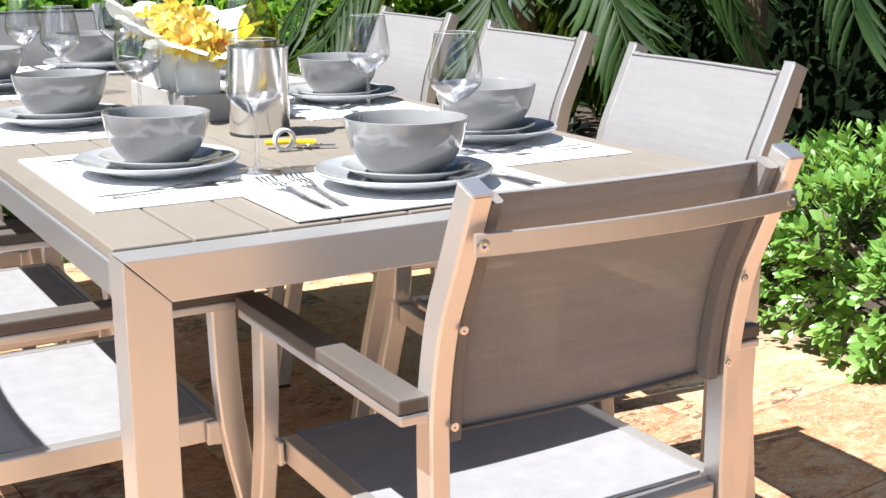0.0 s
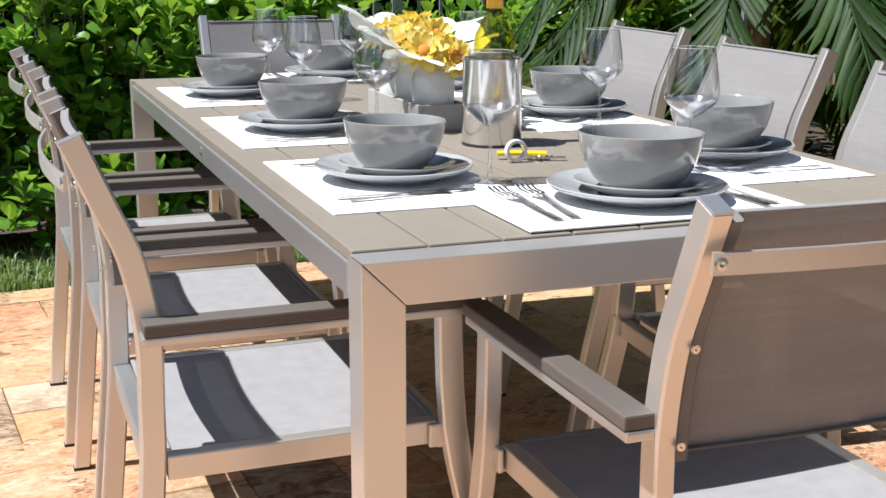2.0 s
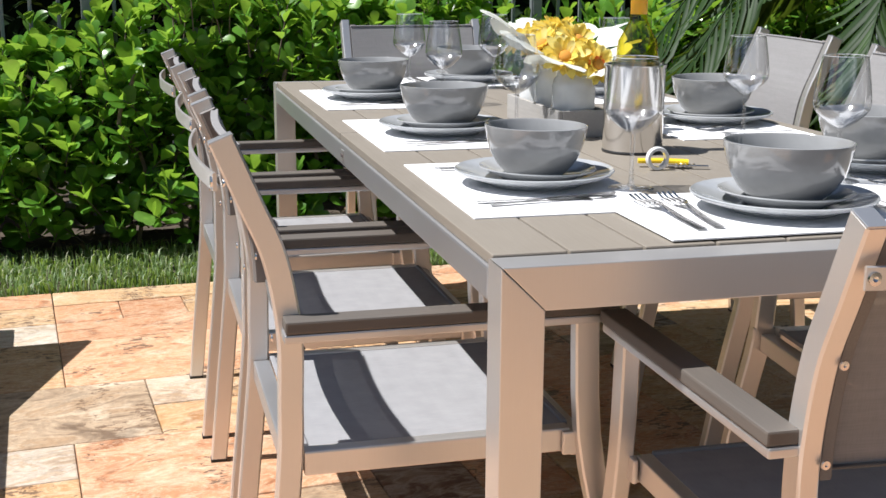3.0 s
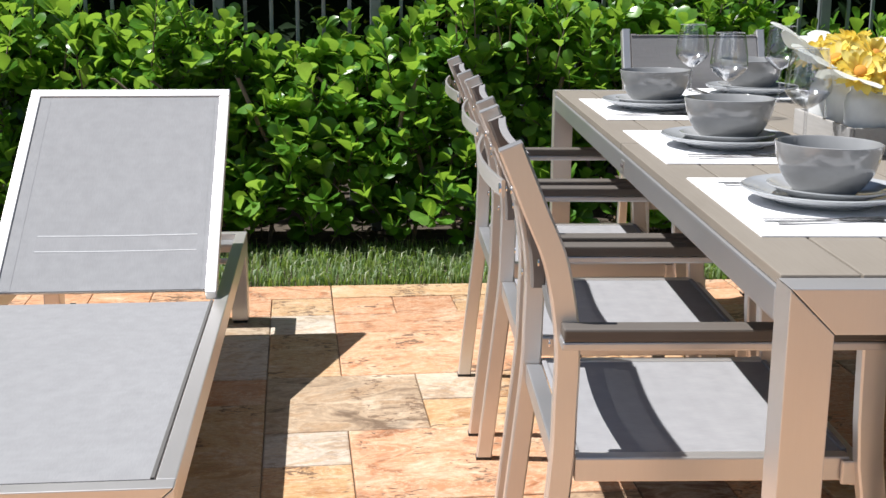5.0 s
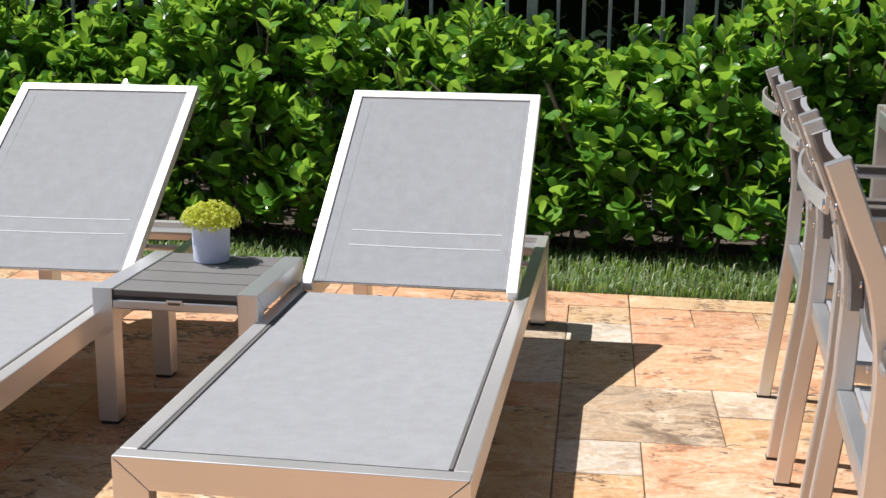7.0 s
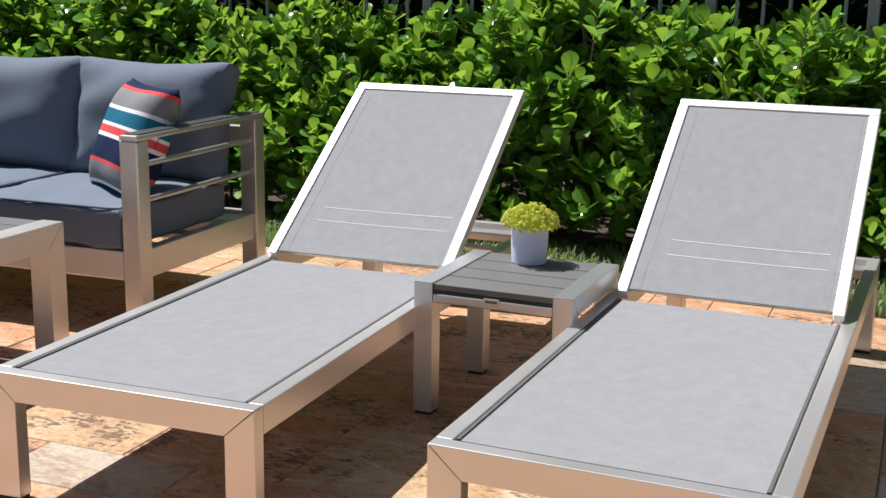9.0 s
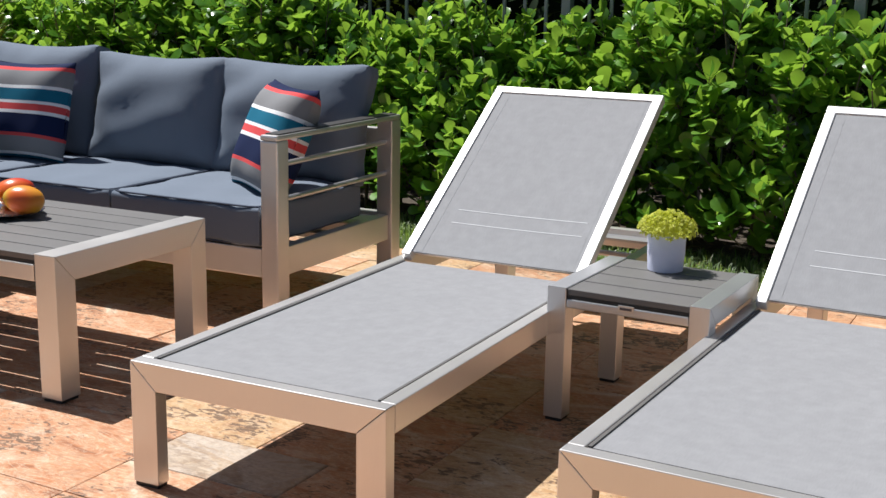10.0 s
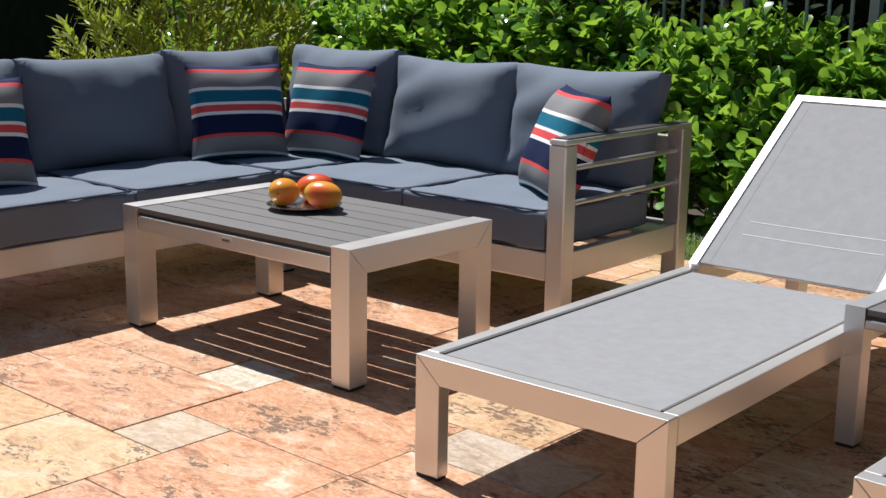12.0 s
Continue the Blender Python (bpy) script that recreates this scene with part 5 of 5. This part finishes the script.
def palm(name, x, y, top, fronds, seed, label):
    p = thing(name, label, "palm", at=pose(x, y, -0.03))
    rr = random.Random(seed)
    part("trunk", sweep(smooth_path([(0, 0, 0), (0.03, 0.02, top * 0.5), (0.01, 0.03, top)], 6), 0.09, 0.09, (1, 0, 0), 0.025), BARK, p)
    for k in range(fronds):
        a = 2 * math.pi * k / fronds + rr.uniform(-0.25, 0.25)
        lift = rr.uniform(-0.1, 0.75)
        L = rr.uniform(0.95, 1.35)
        v, f, pts = palm_frond(Vector((0.01, 0.03, top)), Vector((math.cos(a), math.sin(a), lift)), L, L * rr.uniform(0.55, 0.95), seed * 31 + k)
        fr = part("frond", raw("frond", v, f, PALM_LEAF), None, p, "arching palm frond, shade put into its green")
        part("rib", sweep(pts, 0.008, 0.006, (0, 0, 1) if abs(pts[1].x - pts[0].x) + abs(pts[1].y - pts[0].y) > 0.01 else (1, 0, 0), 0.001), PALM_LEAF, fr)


palm("palm", 2.85, 4.35, 1.25, 15, 3, "clump of arching palm fronds with shade in their colour")
palm("palm", 3.55, 3.75, 1.55, 14, 8, "tall palm with drooping fronds beside the hedge")

# pale round shrub and ground cover at the patio's end
shrub = thing("shrub", "pale green small-leaved shrub lit by the sun", "shrub", at=pose(2.95, 2.26, -0.03))
vs, fs, tv, tf = [], [], [], []
r3 = random.Random(21)
for k in range(1350):
    a, h = r3.uniform(0, 2 * math.pi), r3.uniform(-0.85, 1)
    rad = math.sqrt(max(0, 1 - h * h)) if h > 0 else 1
    q = r3.uniform(0.66, 1.05)
    base = Vector((0.50 * rad * q * math.cos(a), 0.95 * rad * q * math.sin(a), 0.25 + 0.26 * h * q + 0.03 * math.sin(5 * a)))
    d = Vector((math.cos(a) * rad, math.sin(a) * rad, 0.5 + h))
    twig_cluster(vs, fs, tv, tf, base, d, r3.uniform(0.04, 0.075), r3, r3.uniform(0.044, 0.066), "oval", r3.choice((3, 4)))
part("foliage", raw("foliage", vs, fs, PALE_LEAF), None, shrub, "small pale green leaves")["kind"] = "stuff"
part("brushwood", raw("brushwood", tv, tf, BARK), None, shrub)["kind"] = "stuff"
for k in range(9):
    a = 0.7 * k
    part("stem", sweep([(0.05 * math.cos(a), 0.08 * math.sin(a), 0), (0.2 * math.cos(a), 0.4 * math.sin(a), 0.16), (0.34 * math.cos(a), 0.7 * math.sin(a), 0.34)], 0.012, 0.012, (0.3, 0.1, 1), 0.003), BARK, shrub)

# growth closing the right end, its shade painted into the same leaf colour
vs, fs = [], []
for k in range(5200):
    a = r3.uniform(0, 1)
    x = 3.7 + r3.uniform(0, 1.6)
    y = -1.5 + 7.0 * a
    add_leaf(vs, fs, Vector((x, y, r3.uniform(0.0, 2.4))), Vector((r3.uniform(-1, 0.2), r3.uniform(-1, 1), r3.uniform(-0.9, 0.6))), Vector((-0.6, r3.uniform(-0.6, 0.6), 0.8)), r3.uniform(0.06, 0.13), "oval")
tagged(new("shaded_bank", raw("shaded_bank", vs, fs, SHADE_TONED_LEAF)), "foliage bank at the patio's end, leaves coloured as shaded", "shrubs", kind="stuff")
# plain wall closing this end, in the same painted shade
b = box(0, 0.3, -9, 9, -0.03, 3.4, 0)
ob = new("backdrop", finish("backdrop", b, PAINTED_SHADE))
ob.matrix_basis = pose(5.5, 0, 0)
tagged(ob, "plain wall at the patio's end, coloured as deeply shaded greenery", "backdrop", kind="structure")

# golden shrub behind the sofa's corner
gold = thing("golden_shrub", "loose yellow-green shrub behind the sofa's corner", "shrub", at=pose(-6.15, 3.85, -0.03))
vs, fs, tv, tf = [], [], [], []
for k in range(420):
    a = r3.uniform(0, 2 * math.pi)
    h = r3.uniform(0.45, 1.3)
    rad = 0.70 * math.sqrt(r3.random()) * (1.15 - 0.35 * h)
    base = Vector((rad * math.cos(a) * 1.1, rad * math.sin(a), h))
    twig_cluster(vs, fs, tv, tf, base, Vector((math.cos(a) * 0.5, math.sin(a) * 0.5, 0.9)), r3.uniform(0.10, 0.2), r3, r3.uniform(0.075, 0.115), "lance", r3.choice((5, 6, 7)))
part("foliage", raw("foliage", vs, fs, GOLD_LEAF), None, gold, "narrow yellow-green leaves")["kind"] = "stuff"
part("brushwood", raw("brushwood", tv, tf, BARK), None, gold)["kind"] = "stuff"
for k in range(11):
    a = 0.57 * k
    part("stem", sweep([(0.04 * math.cos(a), 0.04 * math.sin(a), 0), (0.16 * math.cos(a), 0.16 * math.sin(a), 0.5), (0.38 * math.cos(a), 0.38 * math.sin(a), 1.05)], 0.011, 0.011, (0.2, 0.1, 1), 0.003), BARK, gold)

# ---------------------------------------------------------------- patio of travertine slabs
U = 0.2015
GRID = pose(-0.070, 3.354, 0, 0, 0, 5.2)
FIXED = [(-2, -2, 2, 2, "stone"), (0, -1, 1, 1, "chalk"), (0, -2, 2, 1, "sand"), (-1, 0, 3, 2, "peach"), (-2, 2, 1, 1, "chalk"), (-2, -3, 1, 1, "chalk"),
         (-1, -4, 3, 2, "peach"), (-15, -6, 1, 1, "chalk"), (-17, -6, 2, 1, "peach"), (-14, -8, 1, 1, "chalk"), (2, -5, 1, 2, "mottle"), (-3, -4, 1, 3, "sand"), (-2, 0, 1, 2, "sand"),
         (-1, 2, 3, 1, "peach"), (-14, -7, 3, 2, "peach"), (-17, -8, 3, 2, "peach"), (-14, -5, 2, 2, "peach"), (-12, -5, 2, 1, "sand"), (-13, -9, 2, 2, "peach")]
FIXED += [(i, 3, 1, 1, kind) for i, kind in zip(range(-5, 6), ("peach", "sand", "peach", "sand", "peach", "peach", "sand", "peach", "peach", "sand", "peach"))]
taken, slabs = {}, []
rt = random.Random(77)
I0, I1, J0, J1 = -28, 16, -24, 7


def lay(i, j, w, h, kind):
    for a in range(w):
        for c in range(h):
            taken[(i + a, j + c)] = True
    slabs.append((i, j, w, h, kind))


for s in FIXED:
    lay(*s)
for j in range(J0, J1):
    for i in range(I0, I1):
        if (i, j) in taken:
            continue
        for w, h in rt.sample([(2, 2), (3, 2), (2, 3), (2, 1), (1, 2), (2, 2), (3, 2), (1, 1)], 8) + [(1, 1)]:
            if i + w <= I1 and j + h <= J1 and all((i + a, j + c) not in taken for a in range(w) for c in range(h)):
                lay(i, j, w, h, rt.choices(["peach", "sand", "stone", "chalk", "mottle"], [68, 26, 4 if i > -9 else 0, 2, 0] if w * h > 1 else [48, 28, 8, 14, 2])[0])
                break


def slab_mesh(w, h):
    g = 0.0012
    x0, x1, y0, y1 = g, w * U - g, g, h * U - g
    vs = []
    for z, e in ((-0.02, 0), (-0.0035, 0), (-0.0008, 0.0012), (0.0, 0.0045)):
        vs += [(x0 + e, y0 + e, z), (x1 - e, y0 + e, z), (x1 - e, y1 - e, z), (x0 + e, y1 - e, z)]
    fs = [(12, 13, 14, 15)]
    for r in range(3):
        for k in range(4):
            fs.append((4 * r + k, 4 * r + (k + 1) % 4, 4 * r + 4 + (k + 1) % 4, 4 * r + 4 + k))
    return vs, fs


patio = new("pavement", finish("pavement", box(-7.5, 2.70, -6, 4.06, -0.05, -0.0075, 0), GROUT))
tagged(patio, "patio of warm peach travertine slabs in mixed sizes", "patio", kind="structure")
shapes = {}
rest_v, rest_f = [], []
count = 0
for i, j, w, h, kind in sorted(slabs, key=lambda s: (Vector((s[0] + s[2] / 2 + 7, (s[1] + s[3] / 2 + 3) * 1.6, 0))).length):
    c = GRID @ Vector(((i + w / 2) * U, (j + h / 2) * U, 0))
    if c.x > 2.50 + 0.12 * math.sin(c.y * 2):
        continue
    corners = [GRID @ Vector((a * U, d * U, 0)) for a, d in ((i, j), (i + w, j), (i + w, j + h), (i, j + h))]
    over = [q.y - edge_y(q.x) for q in corners]
    if min(over) > -0.04:
        continue
    if max(over) > 0:                                   # cut along the patio's edge
        poly = []
        for k in range(4):
            p0, p1, o0, o1 = corners[k], corners[(k + 1) % 4], over[k], over[(k + 1) % 4]
            if o0 <= 0:
                poly.append(p0)
            if (o0 <= 0) != (o1 <= 0):
                poly.append(p0.lerp(p1, o0 / (o0 - o1)))
        mid = sum(poly, Vector()) / len(poly)
        poly = [q + (mid - q).normalized() * 0.0024 for q in poly]
        n = len(poly)
        vs = [(q.x, q.y, z) for z in (-0.02, -0.0006) for q in poly] + [tuple(q + (mid - q).normalized() * 0.004 + Vector((0, 0, 0.0003))) for q in poly]
        fs = [tuple(range(2 * n, 3 * n))] + [(r * n + k, r * n + (k + 1) % n, (r + 1) * n + (k + 1) % n, (r + 1) * n + k) for r in (0, 1) for k in range(n)]
        part("slab", raw("slab", vs, fs, TILES[kind], False), None, patio)
        continue
    lift = rt.uniform(-0.0012, 0.0006)
    vs, fs = slab_mesh(w, h)
    m = GRID @ pose(i * U, j * U, lift, rt.uniform(-0.12, 0.12), rt.uniform(-0.12, 0.12), 0)
    if count < 265:
        key = (w, h, kind)
        if key not in shapes:
            shapes[key] = raw("slab", vs, fs, TILES[kind], False)
        part("slab", shapes[key], None, patio, at=m)
        count += 1
    else:
        k = len(rest_v)
        rest_v += [m @ Vector(v) for v in vs]
        rest_f += [tuple(q + k for q in f) for f in fs]
if rest_v:
    part("outer_slabs", raw("outer_slabs", rest_v, rest_f, TILES["far"], False), None, patio, "further travertine slabs")["kind"] = "stuff"
